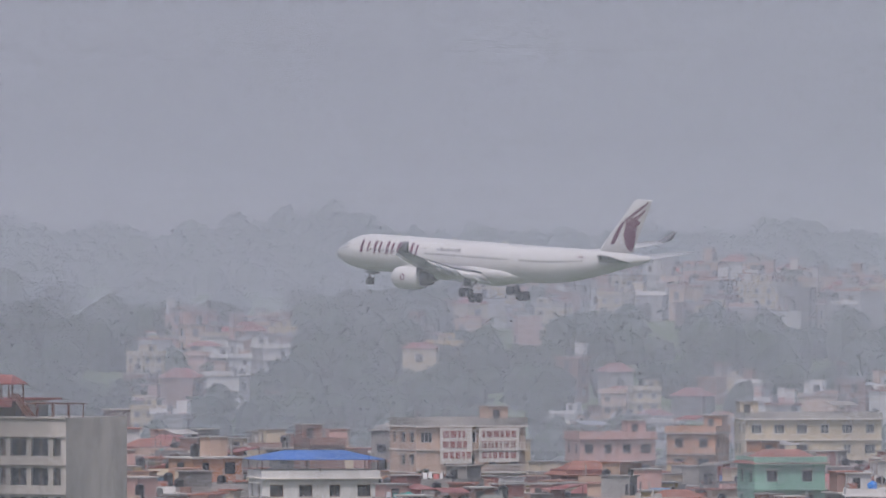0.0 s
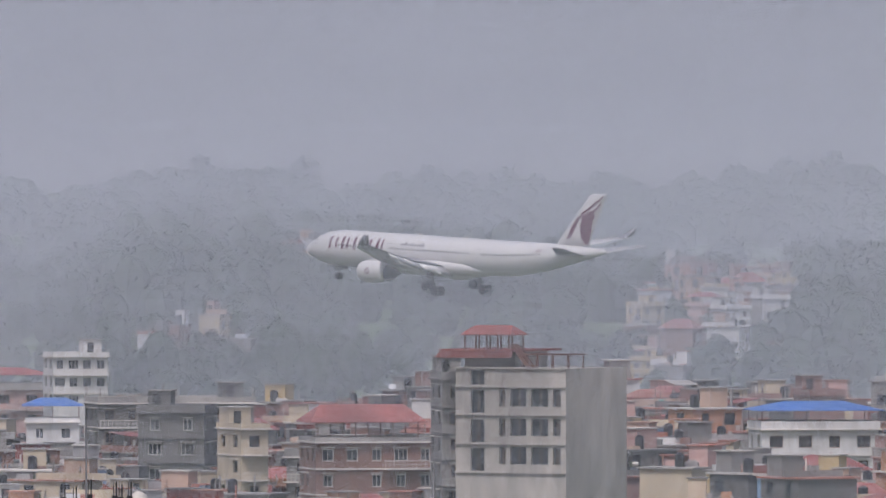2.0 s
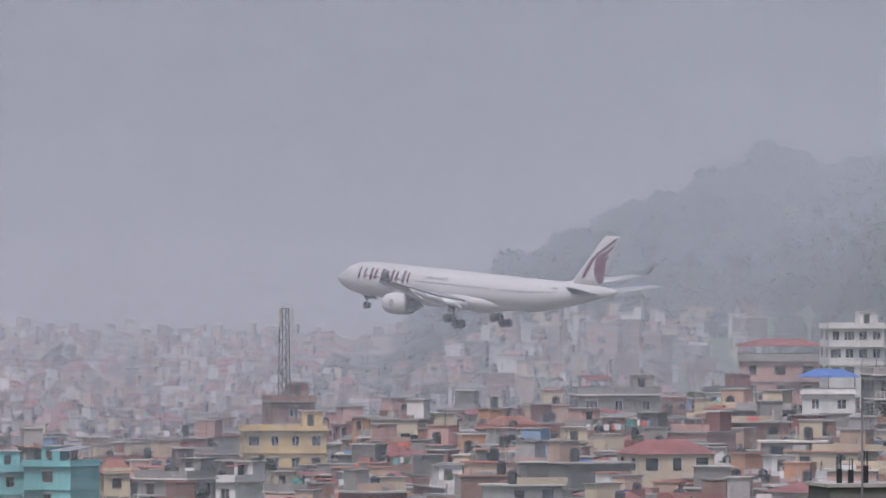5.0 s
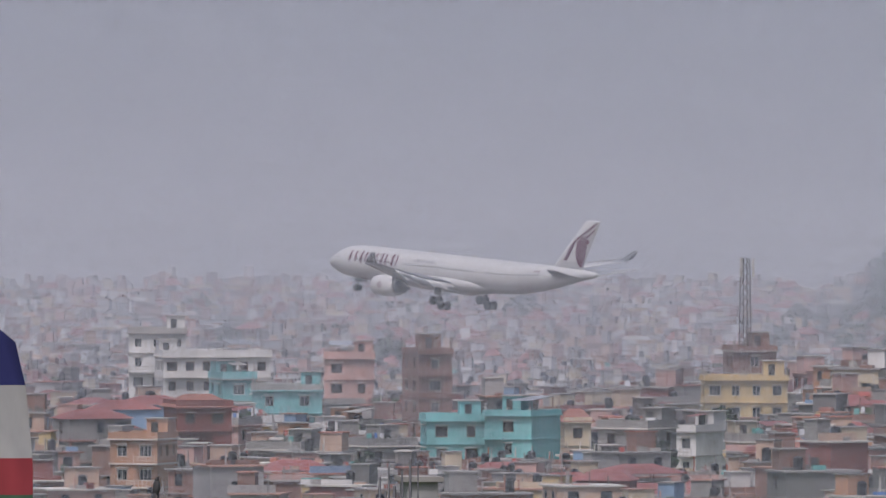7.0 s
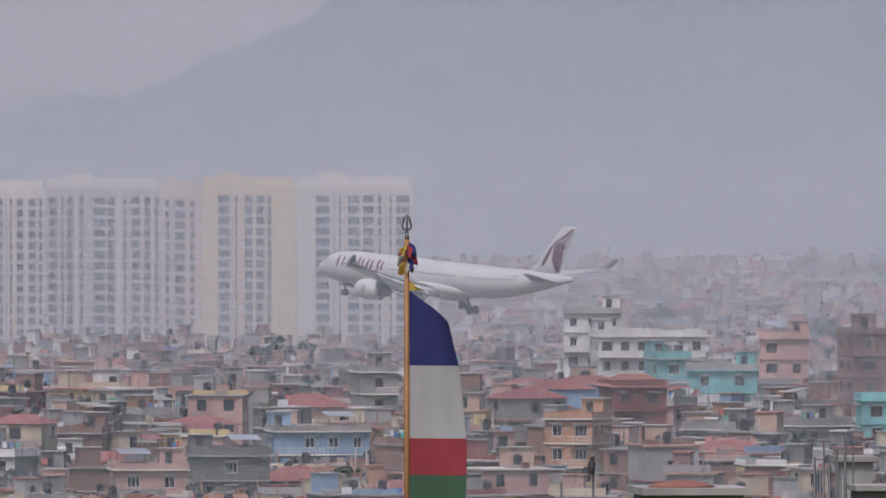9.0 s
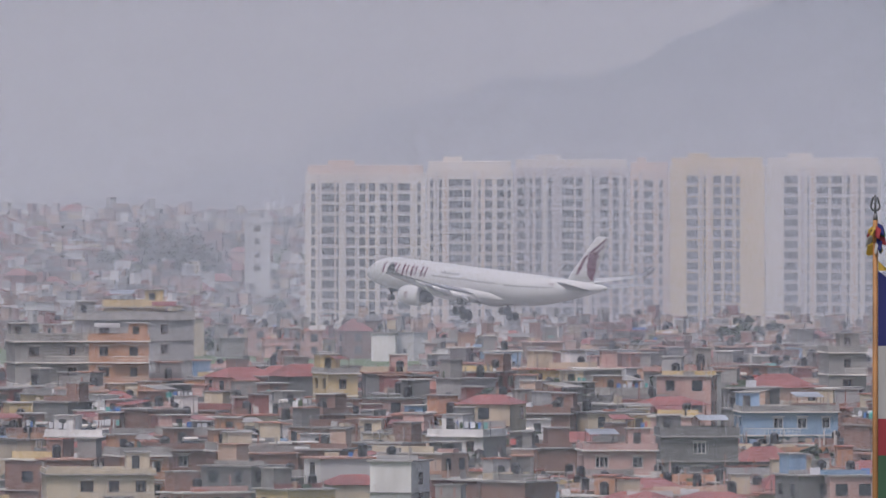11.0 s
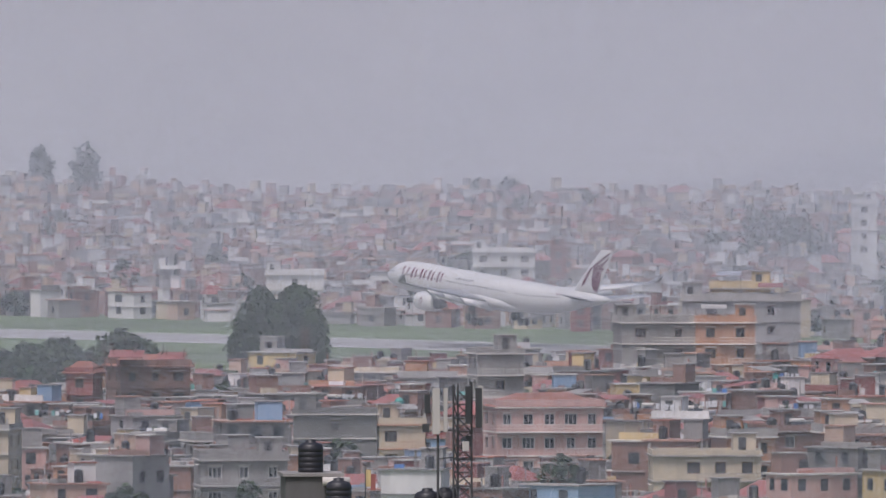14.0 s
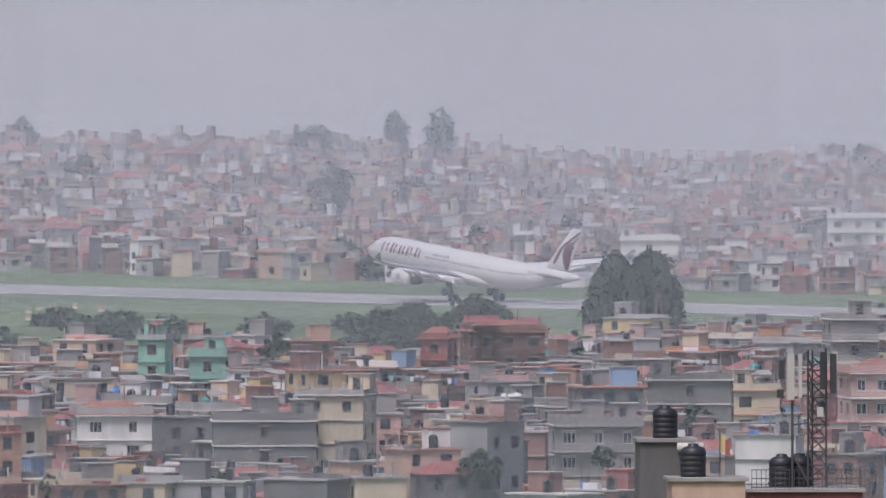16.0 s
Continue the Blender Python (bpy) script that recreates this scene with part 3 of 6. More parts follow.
def window(parent, at, s0, s1, q0, q1, frame_mat, depth=0.22, bars=1):
    """A dark pane in its frame, set back in the wall."""
    sh = Shape()
    sh.add([at(s0, q0, depth), at(s1, q0, depth), at(s1, q1, depth), at(s0, q1, depth)], [(0, 1, 2, 3)], 0)
    lines = [(s0, s0 + 0.09, q0, q1), (s1 - 0.09, s1, q0, q1), (s0, s1, q1 - 0.09, q1), (s0, s1, q0, q0 + 0.09)]
    lines += [(s0 + (s1 - s0) * k / (bars + 1) - 0.04, s0 + (s1 - s0) * k / (bars + 1) + 0.04, q0, q1) for k in range(1, bars + 1)]
    for e0, e1, r0, r1 in lines:
        sh.add([at(e0, r0, depth - 0.06), at(e1, r0, depth - 0.06), at(e1, r1, depth - 0.06), at(e0, r1, depth - 0.06)], [(0, 1, 2, 3)], 1)
    sh.add([at(s0 - 0.15, q1 + 0.12, -0.35), at(s1 + 0.15, q1 + 0.12, -0.35), at(s1 + 0.15, q1 + 0.2, -0.35), at(s0 - 0.15, q1 + 0.2, -0.35),
            at(s0 - 0.15, q1 + 0.12, 0), at(s1 + 0.15, q1 + 0.12, 0), at(s1 + 0.15, q1 + 0.2, 0), at(s0 - 0.15, q1 + 0.2, 0)],
           [(0, 1, 2, 3), (3, 2, 6, 7), (1, 0, 4, 5), (0, 3, 7, 4), (2, 1, 5, 6)], 2)
    return part("window", sh, [GLASS, frame_mat, PALE], parent)


def house(name, m, tone, w, d, floors, label, rng, storey=2.9, roof="flat", side_tone=None, base=6.0, trim=None, frame_mat=None, cols=None, group="town houses", band=True):
    """A flat-roofed town house: walls with openings, floor ledges, parapet, stair hut. Its base reaches below into the ground."""
    top = floors * storey
    h = thing(name, m, label, "house", group)
    frame_mat = frame_mat or rng.choice([FRAME, FRAME, WHITEFRAME])
    corners = [(-w / 2, -d / 2), (w / 2, -d / 2), (w / 2, d / 2), (-w / 2, d / 2)]
    for k in range(4):
        a, b = corners[k], corners[(k + 1) % 4]
        ln = w if k % 2 == 0 else d
        holes = []
        blank = (k == 2) or (side_tone and k in (1, 3))
        if not blank:
            n = cols if (cols and k == 0) else max(1, int(ln / rng.uniform(2.6, 3.4)))
            for fl in range(floors):
                for j in range(n):
                    if rng.random() < 0.12 and not cols:
                        continue
                    c = ln * (j + 0.5) / n
                    ww = rng.choice([1.1, 1.3, 1.6]) / 2
                    holes.append((c - ww, c + ww, fl * storey + 0.85, fl * storey + 2.25))
        sh = Shape()
        at = wall(sh, a, b, -base, top, holes)
        tone_here = side_tone if (side_tone and k != 0) else tone
        part("wall", sh.weld(), PAINT[tone_here], h)
        for s0, s1, q0, q1 in holes:
            window(h, at, s0, s1, q0, q1, frame_mat, bars=1 if s1 - s0 < 1.5 else 2)
    sh = Shape()
    if band:
        for fl in range(1, floors):
            sh.box(0, -0.1, fl * storey - 0.1, w + 0.25, d + 0.4, 0.16)
    sh.box(0, -0.2, top, w + 0.6, d + 0.8, 0.18)
    # balconies with their rails, on some storeys
    for fl in range(1, floors):
        if rng.random() < 0.45:
            bw = w * rng.choice([0.45, 0.6, 1.0])
            bx = rng.choice([-1, 1]) * (w - bw) / 2
            sh.box(bx, -d / 2 - 0.55, fl * storey - 0.12, bw, 1.1, 0.16)
            sh.box(bx, -d / 2 - 1.06, fl * storey + 0.85, bw, 0.07, 0.09)
            sh.box(bx, -d / 2 - 1.06, fl * storey + 0.45, bw, 0.04, 0.05)
            for k in range(int(bw / 0.5) + 1):
                sh.box(bx - bw / 2 + 0.05 + (bw - 0.1) * k / int(bw / 0.5), -d / 2 - 1.06, fl * storey + 0.04, 0.06, 0.06, 0.82)
    part("ledge", sh, trim or rng.choice([SLAB, PALE, PAINT[tone]]), h)
    sh = Shape()
    ph = rng.uniform(0.5, 1.0)
    for x, y, sx, sy in ((0, -d / 2 - 0.3, w + 0.3, 0.14), (0, d / 2, w + 0.3, 0.14), (-w / 2, -0.1, 0.14, d + 0.3), (w / 2, -0.1, 0.14, d + 0.3)):
        sh.box(x, y, top + 0.18, sx, sy, ph)
    # column stubs with bare rods, for a storey that was never built
    if rng.random() < 0.6 and roof == "flat":
        for x in (-w / 2 + 0.15, 0, w / 2 - 0.15):
            for y in (-d / 2 - 0.05, d / 2 - 0.15):
                hh = rng.uniform(0.9, 1.5)
                sh.box(x, y, top + 0.18, 0.28, 0.28, hh, slot=1)
                for a, b in ((-0.09, -0.09), (0.09, 0.09), (0.09, -0.09)):
                    sh.box(x + a, y + b, top + 0.18 + hh, 0.035, 0.035, rng.uniform(0.4, 0.9), slot=2)
    part("parapet", sh, [rng.choice([PAINT[tone], SLAB, PAINT[tone]]), SLAB, RUST], h)
    if roof == "flat" and floors > 1:
        sh = Shape()
        hx = rng.choice([-1, 1]) * (w / 2 - 1.5)
        sh.box(hx, d / 2 - 1.8, top + 0.18, 2.7, 3.2, 2.3, slot=0)
        sh.box(hx, d / 2 - 1.8, top + 2.48, 3.2, 3.8, 0.14, slot=1)
        sh.box(hx - 0.3, d / 2 - 3.42, top + 0.2, 0.9, 0.06, 1.9, slot=2)
        if rng.random() < 0.5:
            # lean-to of tin sheet before the hut
            lx, lw = -hx * 0.6, min(3.6, w * 0.45)
            y0, y1 = d / 2 - 0.4, -d / 2 + 1.2
            z0, z1 = top + 2.5, top + 2.05
            sh.add([(lx - lw / 2, y1, z1), (lx + lw / 2, y1, z1), (lx + lw / 2, y0, z0), (lx - lw / 2, y0, z0), (lx - lw / 2, y1, z1 - 0.07), (lx + lw / 2, y1, z1 - 0.07), (lx + lw / 2, y0, z0 - 0.07), (lx - lw / 2, y0, z0 - 0.07)],
                   [(0, 1, 2, 3), (7, 6, 5, 4), (0, 4, 5, 1), (1, 5, 6, 2), (2, 6, 7, 3), (3, 7, 4, 0)], 3)
            for a in (-1, 1):
                for y, z in ((y1 + 0.1, z1), (y0 - 0.1, z0)):
                    sh.box(lx + a * (lw / 2 - 0.1), y, top + 0.15, 0.08, 0.08, z - top - 0.2, slot=4)
        part("stair_hut", sh, [PAINT[tone], SLAB, DARK, rng.choice([TIN_RED, TIN, SLAB]), RUST], h)
    elif roof in ("tin", "tile", "blue"):
        sh = Shape()
        mt = {"tin": TIN_RED, "tile": ROOFTILE, "blue": TIN_BLUE}[roof]
        z = top + (0.2 if roof == "tile" else 2.3)
        rise = 1.6 if roof == "tile" else 1.0
        p = [(-w / 2 - 0.6, -d / 2 - 0.6, z), (w / 2 + 0.6, -d / 2 - 0.6, z), (w / 2 + 0.6, d / 2 + 0.6, z), (-w / 2 - 0.6, d / 2 + 0.6, z),
             (-w / 4, 0, z + rise), (w / 4, 0, z + rise)]
        p += [(x, y, zz - 0.08) for x, y, zz in p]
        sh.add(p, [(0, 1, 5, 4), (1, 2, 5), (2, 3, 4, 5), (3, 0, 4), (7, 6, 10, 11), (8, 7, 11), (9, 8, 11, 10), (6, 9, 10), (0, 6, 7, 1), (1, 7, 8, 2), (2, 8, 9, 3), (3, 9, 6, 0)])
        part("roof", sh, mt, h, "hipped roof")
        if roof != "tile":
            for x in (-w / 2, 0, w / 2):
                for y in (-d / 2, d / 2):
                    sh = Shape()
                    sh.box(x, y, top, 0.12, 0.12, 2.35)
                    part("post", sh, RUST, h)
    return h


def tank_mesh(r, hgt, lid=True):
    sh = Shape()
    rows = [(r * 0.96, 0)]
    n = 5
    for k in range(n):
        z0 = hgt * 0.84 * k / n
        rows += [(r, z0 + 0.03), (r, z0 + hgt * 0.12), (r * 0.965, z0 + hgt * 0.14), (r * 0.965, z0 + hgt * 0.16)]
    rows += [(r * 0.8, hgt * 0.92), (r * 0.42, hgt * 0.97), (r * 0.42, hgt * 1.04), (0.02, hgt * 1.06)]
    sh.lathe(0, 0, rows, 14)
    return sh


TANKS = []
for mt, lab in ((TANK, "black ribbed plastic water tank on a flat roof"), (TANK_TEAL, "teal plastic water tank on a flat roof"), (TANK_BLUE, "blue plastic water tank on a flat roof")):
    t0 = new("water_tank", tank_mesh(0.62, 1.5).mesh("water_tank", mt, True))
    tagged(t0, lab, "water tank", "rooftop water tanks")
    TANKS.append(t0)
tank_rng = random.Random(5)
tank_used = [False] * 3


def put_tank(p, kind=0, size=1.0):
    """A water tank standing at p."""
    m = Matrix.Translation(p) @ Matrix.Rotation(tank_rng.uniform(0, 6), 4, "Z")
    if not tank_used[kind]:
        tank_used[kind] = True
        TANKS[kind].matrix_basis = m
        return TANKS[kind]
    return copy_thing(TANKS[kind], m)


STYLES = [("cream", 6.5, 6.5, 3, "flat", None), ("pink", 6, 7, 3, "flat", None), ("cement", 7, 7, 3, "flat", None), ("white", 6, 6, 2, "flat", None),
          ("brick", 7.5, 6.5, 3, "flat", None), ("peach", 6.5, 6.5, 2, "tile", None), ("brick", 7, 6, 3, "flat", "cement"), ("yellow", 6, 6, 2, "flat", None),
          ("brick", 6, 7, 3, "flat", "brick"), ("cement", 8, 6.5, 2, "tin", None), ("white", 7, 6.5, 3, "flat", "cement"), ("orange", 6, 6, 2, "flat", "grey"),
          ("cream", 8, 6, 2, "flat", None), ("darkcement", 7, 6.5, 3, "flat", None), ("pink", 7, 6, 2, "tin", None), ("blue", 6, 6, 2, "flat", None),
          ("maroon", 6.5, 6, 3, "tile", None), ("orange", 6, 6, 3, "flat", "brick"), ("cement", 6.5, 6.5, 2, "flat", None), ("darkcement", 6, 7, 2, "flat", "darkcement")]
WORDS = {"flat": "with a flat roof and stair hut", "tile": "with a hipped tile roof", "tin": "with a red tin roof on posts", "blue": "with a blue tin roof"}
NAMES = {"cement": "bare grey cement", "darkcement": "dark weathered cement", "brick": "raw red brick"}
TAKEN = []  # bearings, distances and reach of the singled-out buildings


def free(u, r, reach):
    return all(abs(u - a) > (b + reach / r * F) or abs(r - c) > e for a, b, c, e in TAKEN)


# ---- singled-out buildings ----
def clear(u, r, top):
    """Whether a roof at height top leaves the singled-out buildings behind it in view."""
    v = (EYE - top) / r * F
    return all(r > hr or abs(u - uc) > half + 4.5 / r * F or v > low for uc, half, hr, low in SIGHT)


SIGHT = []


def claim(u0, u1, r, low, reach=12):
    TAKEN.append(((u0 + u1) / 2, (u1 - u0) / 2, r, reach))
    SIGHT.append(((u0 + u1) / 2, (u1 - u0) / 2, r, low))


def landmark(u0, u1, top, low, r, tone, floors, label, turn=0.0, d=8.0, seed=1, name="house", **more):
    """A house that fills the bearings u0 to u1, with its roof at depression top; low: how far down it shows."""
    s, c = abs(math.sin(radians(turn))), math.cos(radians(turn))
    w = max(3.0, ((u1 - u0) / F * r - d * s) / c)
    storey = more.pop("storey", 2.9)
    p = spot((u0 + u1) / 2, top, r + d / 2)
    p.z -= floors * storey
    claim(u0, u1, r, top + (low - top) * 0.78)
    bearing = math.degrees((u0 + u1) / 2 / F)
    return house(name, Matrix.Translation(p) @ pose(0, 0, 0, 0, 0, turn - bearing), tone, w, d, floors, label, random.Random(seed),
                 storey=storey, base=max(1.5, p.z - ground(p.x, p.y) + 1.5), **more), p


def pavilion(parent, x, y, z, w, d, posts, rise, material, label):
    """An open roof shelter on slim posts, standing on a roof terrace."""
    sh = Shape()
    p = [(x - w / 2, y - d / 2, z + posts), (x + w / 2, y - d / 2, z + posts), (x + w / 2, y + d / 2, z + posts), (x - w / 2, y + d / 2, z + posts),
         (x - w * 0.36, y, z + posts + rise), (x + w * 0.36, y, z + posts + rise)]
    p += [(a, b, c - 0.12) for a, b, c in p]
    sh.add(p, [(0, 1, 5, 4), (1, 2, 5), (2, 3, 4, 5), (3, 0, 4), (7, 6, 10, 11), (8, 7, 11), (9, 8, 11, 10), (6, 9, 10), (0, 6, 7, 1), (1, 7, 8, 2), (2, 8, 9, 3), (3, 9, 6, 0)])
    part("shelter_roof", sh, material, parent, label)
    for k in range(5):
        for b in (-0.42, 0.42):
            s2 = Shape()
            s2.box(x + w * (k / 4 - 0.5) * 0.86, y + d * b, z - 0.05, 0.13, 0.13, posts + 0.1)
            part("post", s2, RUST, parent)


# unfinished concrete block with a red shelter on its roof
blk = thing("unfinished_building", Matrix.Translation(spot(2517, 661, 2300)) @ pose(0, 0, 0, 0, 0, -35), "unfinished bare concrete block with empty window openings and red roof shelter", "building")
claim(2330, 2640, 2300, 880, 18)
bz = -14.0
CONC = mat("raw_concrete", (0.40, 0.37, 0.335), 0.92, vary=0.25, scale=0.8, stain=0.45, bump=0.2)
# side wall's sunlit look is in this colour, lighter than the front's
CONC_SIDE_LIT = mat("rendered_concrete_lit", (0.52, 0.48, 0.42), 0.92, vary=0.22, scale=0.5, stain=0.4, bump=0.15)
W1, D1 = 14.2, 13.0
sh = Shape()
holes = [(1.9, 3.7, -1.35, 0.2)]
for z0 in (-3.7, -6.95, -10.1):
    holes.append((1.9, 3.7, z0 - 0.75, z0 + 1.75))
    holes += [(a, b, z0, z0 + 1.9) for a, b in ((5.6, 6.4), (7.0, 9.1), (9.7, 11.9), (12.5, 13.5))]
at = wall(sh, (-W1, 0), (0, 0), bz - 12, 0.5, holes, 0.35)
part("front_wall", sh.weld(), CONC, blk, "bare concrete front with window openings")
for a, b, q0, q1 in holes:
    sh = Shape()
    sh.add([at(a - 0.2, q0 - 0.2, 0.34), at(b + 0.2, q0 - 0.2, 0.34), at(b + 0.2, q1 + 0.2, 0.34), at(a - 0.2, q1 + 0.2, 0.34)], [(0, 1, 2, 3)], 0)
    sh.add([at((a + b) / 2 - 0.05, q0, 0.28), at((a + b) / 2 + 0.05, q0, 0.28), at((a + b) / 2 + 0.05, q1, 0.28), at((a + b) / 2 - 0.05, q1, 0.28)], [(0, 1, 2, 3)], 1)
    part("window", sh, [GLASS, FRAME], blk)
sh = Shape()
at = wall(sh, (0, 0), (0, D1), bz - 12, 0.5, [])
part("side_wall", sh, CONC_SIDE_LIT, blk, "blank rendered side wall, coloured lighter as if sunlit")
sh = Shape()
wall(sh, (0, D1), (-W1, D1), bz - 12, 0.5, [])
wall(sh, (-W1, D1), (-W1, 0), bz - 12, 0.5, [])
part("back_wall", sh, CONC, blk)
for z0 in (0.5, -1.55, -4.65, -7.85, -11.0):
    sh = Shape()
    sh.box(-W1 / 2, -0.1, z0 - 0.1, W1 + 0.05, 0.3, 0.2)
    part("floor_ledge", sh, CONC, blk)
sh = Shape()
sh.box(-W1 / 2, D1 / 2, 0.3, W1 - 0.1, D1 - 0.1, 0.2)
part("roof_slab", sh, SLAB, blk)
sh = Shape()
sh.box(-W1 + 2.6, D1 / 2, 0.5, 6.5, 7, 1.9)
part("stair_hut", sh, CONC, blk)
sh = Shape()
sh.box(-W1 + 2.4, D1 / 2 - 1.0, 2.3, 9.6, 10.5, 0.25)
for k in range(2):
    sh.add([(-W1 - 2.6, -0.4, 1.6), (-W1 + 7.4, -0.4, 1.6), (-W1 + 7.0, 0.6, 2.5), (-W1 - 2.2, 0.6, 2.5)], [(0, 1, 2, 3)])
part("awning", sh, TIN_RED, blk, "red tin awning")
pavilion(blk, -W1 + 3.6, 2.2, 2.5, 6.6, 3.6, 1.7, 1.0, TIN_RED, "red tin shelter roof")
sh = Shape()
for k in range(4):
    sh.box(-6.2 + 2.0 * k, 1.0, 0.5, 0.12, 0.12, 1.5)
    sh.box(-6.2 + 2.0 * k, 4.0, 0.5, 0.12, 0.12, 1.5)
sh.box(-3.2, 1.0, 1.95, 6.9, 0.15, 0.16)
sh.box(-3.2, 4.0, 1.95, 6.9, 0.15, 0.16)
part("pergola", sh, RUST, blk, "rusty steel pergola")
sh = Shape()
sh.bar((-7.6, 1.2, 3.0), (-5.4, 1.2, 0.5), 0.4)
sh.bar((-7.6, 2.0, 3.0), (-5.4, 2.0, 0.5), 0.4)
part("stair", sh, RUST, blk, "rusty outside stair")
landmark(2278, 2345, 672, 880, 2312, "cement", 5, "bare cement annex with small openings beside the concrete block", 8, 9, 4, cols=1)

# brick house with a red tin shelter on its terrace
h, p = landmark(2045, 2290, 783, 880, 2360, "brick", 3, "raw brick house with open terrace under a red tin shelter", 12, 9, 5, roof="none")
pavilion(h, -0.8, 0, 8.8, 13.5, 8, 2.3, 1.9, TIN_RED, "red tin shelter roof")
landmark(1760, 1900, 730, 840, 2450, "darkcement", 3, "dark weathered house with zinc roof beside brick houses", -10, 9, 6)
landmark(1900, 1990, 760, 850, 2400, "cream", 3, "cream house with open stair and dark windows", 20, 8, 7)

# white building on the slope with many windows
landmark(1592, 1706, 632, 705, 3050, "white", 3, "white office building with rows of dark windows", 12, 7, 8, cols=4, storey=2.6, frame_mat=WHITEFRAME, trim=PALE)
landmark(1450, 1596, 690, 712, 3080, "pink", 2, "long low reddish building behind the town", 0, 7, 9, roof="tin")

# building with signboards
sg, p = landmark(3090, 3330, 668, 775, 2700, "peach", 3, "tall peach town house carrying white signboards", 22, 9, 10)
for dx, wd, z0, hh, seed in ((3.6, 5.6, 4.2, 4.4, 1), (-2.4, 4.4, 4.0, 4.6, 2)):
    s0 = thing("signboard", sg.matrix_basis @ pose(dx, -5.35, z0), "white signboard with rows of red unreadable writing", "sign", "signboards")
    sh = Shape()
    sh.box(0, 0, 0, wd, 0.12, hh)
    part("board", sh, PALE, s0)
    rg = random.Random(seed)
    for row in range(3):
        x = -wd / 2 + 0.4
        while x < wd / 2 - 0.7:
            ww = rg.uniform(0.35, 0.8)
            sh = Shape()
            sh.box(x + ww / 2, -0.08, hh - 1.25 - row * 1.35, ww, 0.04, 0.75)
            sh.box(x + ww / 2, -0.08, hh - 0.5 - row * 1.35, ww + 0.1, 0.04, 0.12)
            part("writing_bar", sh, TIN_RED, s0)
            x += ww + 0.25
landmark(2920, 3010, 700, 800, 2650, "brick", 3, "narrow raw brick house with red edges", 15, 8, 12)
landmark(2840, 3070, 760, 800, 2420, "white", 2, "white house under a bright blue tin roof", 10, 9, 13, roof="blue")
landmark(3705, 3860, 735, 800, 2500, "green", 3, "pale green house with stepped tiers and hipped roof", 15, 8, 14, roof="tile")
landmark(3400, 3560, 690, 735, 2950, "pink", 3, "pink town house with pale ledges", 15, 8, 15)
landmark(3580, 3690, 680, 740, 2980, "orange", 3, "dull orange corner house with balconies", -14, 8, 16)
landmark(3700, 3960, 655, 725, 3000, "cream", 3, "long cream block of flats with dark windows", 10, 9, 17)

# east-centre: long roof, blue shed
landmark(1665, 1965, 714, 800, 2600, "darkcement", 3, "long dark building with zinc roof and tanks", 10, 10, 18)
landmark(1562, 1655, 748, 790, 2760, "white", 1, "white shed under a blue tin roof", 0, 7, 19, roof="blue")
landmark(1150, 1310, 750, 800, 2700, "cement", 2, "cement house with dark flat canopy", 8, 8, 20)

# centre: turquoise houses, yellow school, mast block
landmark(70, 186, 885, 945, 2705, "turquoise", 3, "turquoise house with small dark windows", 6, 8, 21, cols=2, trim=PAINT["turquoise"])
landmark(184, 318, 876, 975, 2700, "turquoise", 3, "turquoise house with blank corner wall", -28, 8, 22, cols=1, side_tone="turquoise", trim=PAINT["turquoise"])
landmark(316, 372, 888, 930, 2740, "cream", 2, "cream house with a red tile roof", 6, 7, 23, roof="tile")
landmark(-304, -222, 812, 878, 2860, "turquoise", 3, "weathered turquoise house with flat roof", 14, 8, 24)
landmark(-228, -104, 832, 872, 2850, "turquoise", 2, "long turquoise wall of a low house", 0, 8, 25, cols=2, trim=PAINT["turquoise"])
landmark(566, 720, 813, 878, 2800, "yellow", 2, "yellow house with a row of barred windows", 4, 8, 26, cols=4, frame_mat=WHITEFRAME)
mb, mp = landmark(606, 700, 762, 860, 2850, "brick", 4, "raw brick house carrying a lattice mast", 10, 8, 27)
landmark(-400, -195, 772, 830, 3100, "white", 3, "broad white house with a row of dark windows", 8, 9, 28, cols=6)
landmark(-446, -345, 730, 780, 3140, "white", 3, "white house with a flat overhanging roof", 0, 9, 29)
landmark(38, 126, 766, 920, 2800, "brick", 5, "tall raw brick house with cement frame", 14, 9, 30)
landmark(-100, -12, 775, 815, 3000, "pink", 3, "pink house with a row of windows", 0, 8, 31)
landmark(-384, -264, 862, 930, 2700, "maroon", 3, "dark red house with tiered tile roofs", 12, 8, 32, roof="tile")
landmark(-479, -360, 918, 1020, 2560, "orange", 4, "orange brick tower house with tall striped windows", -18, 8, 33)
landmark(530, 606, 905, 990, 2600, "white", 3, "white house with a blank wall", -30, 8, 34, side_tone="white", cols=1)
landmark(-974, -790, 940, 1008, 2700, "blue", 3, "pale blue house with balconies", 8, 8, 35)
landmark(-824, -740, 835, 910, 2850, "cement", 3, "blank bare cement box house", 10, 8, 36, side_tone="cement", cols=1)
landmark(-1114, -966, 983, 1058, 2520, "darkcement", 3, "dark cement house with a blank wall", 5, 8, 37, side_tone="darkcement", cols=1)
landmark(-1252, -1112, 1008, 1060, 2500, "pink", 3, "pink house with white window frames", 6, 8, 38, roof="flat")

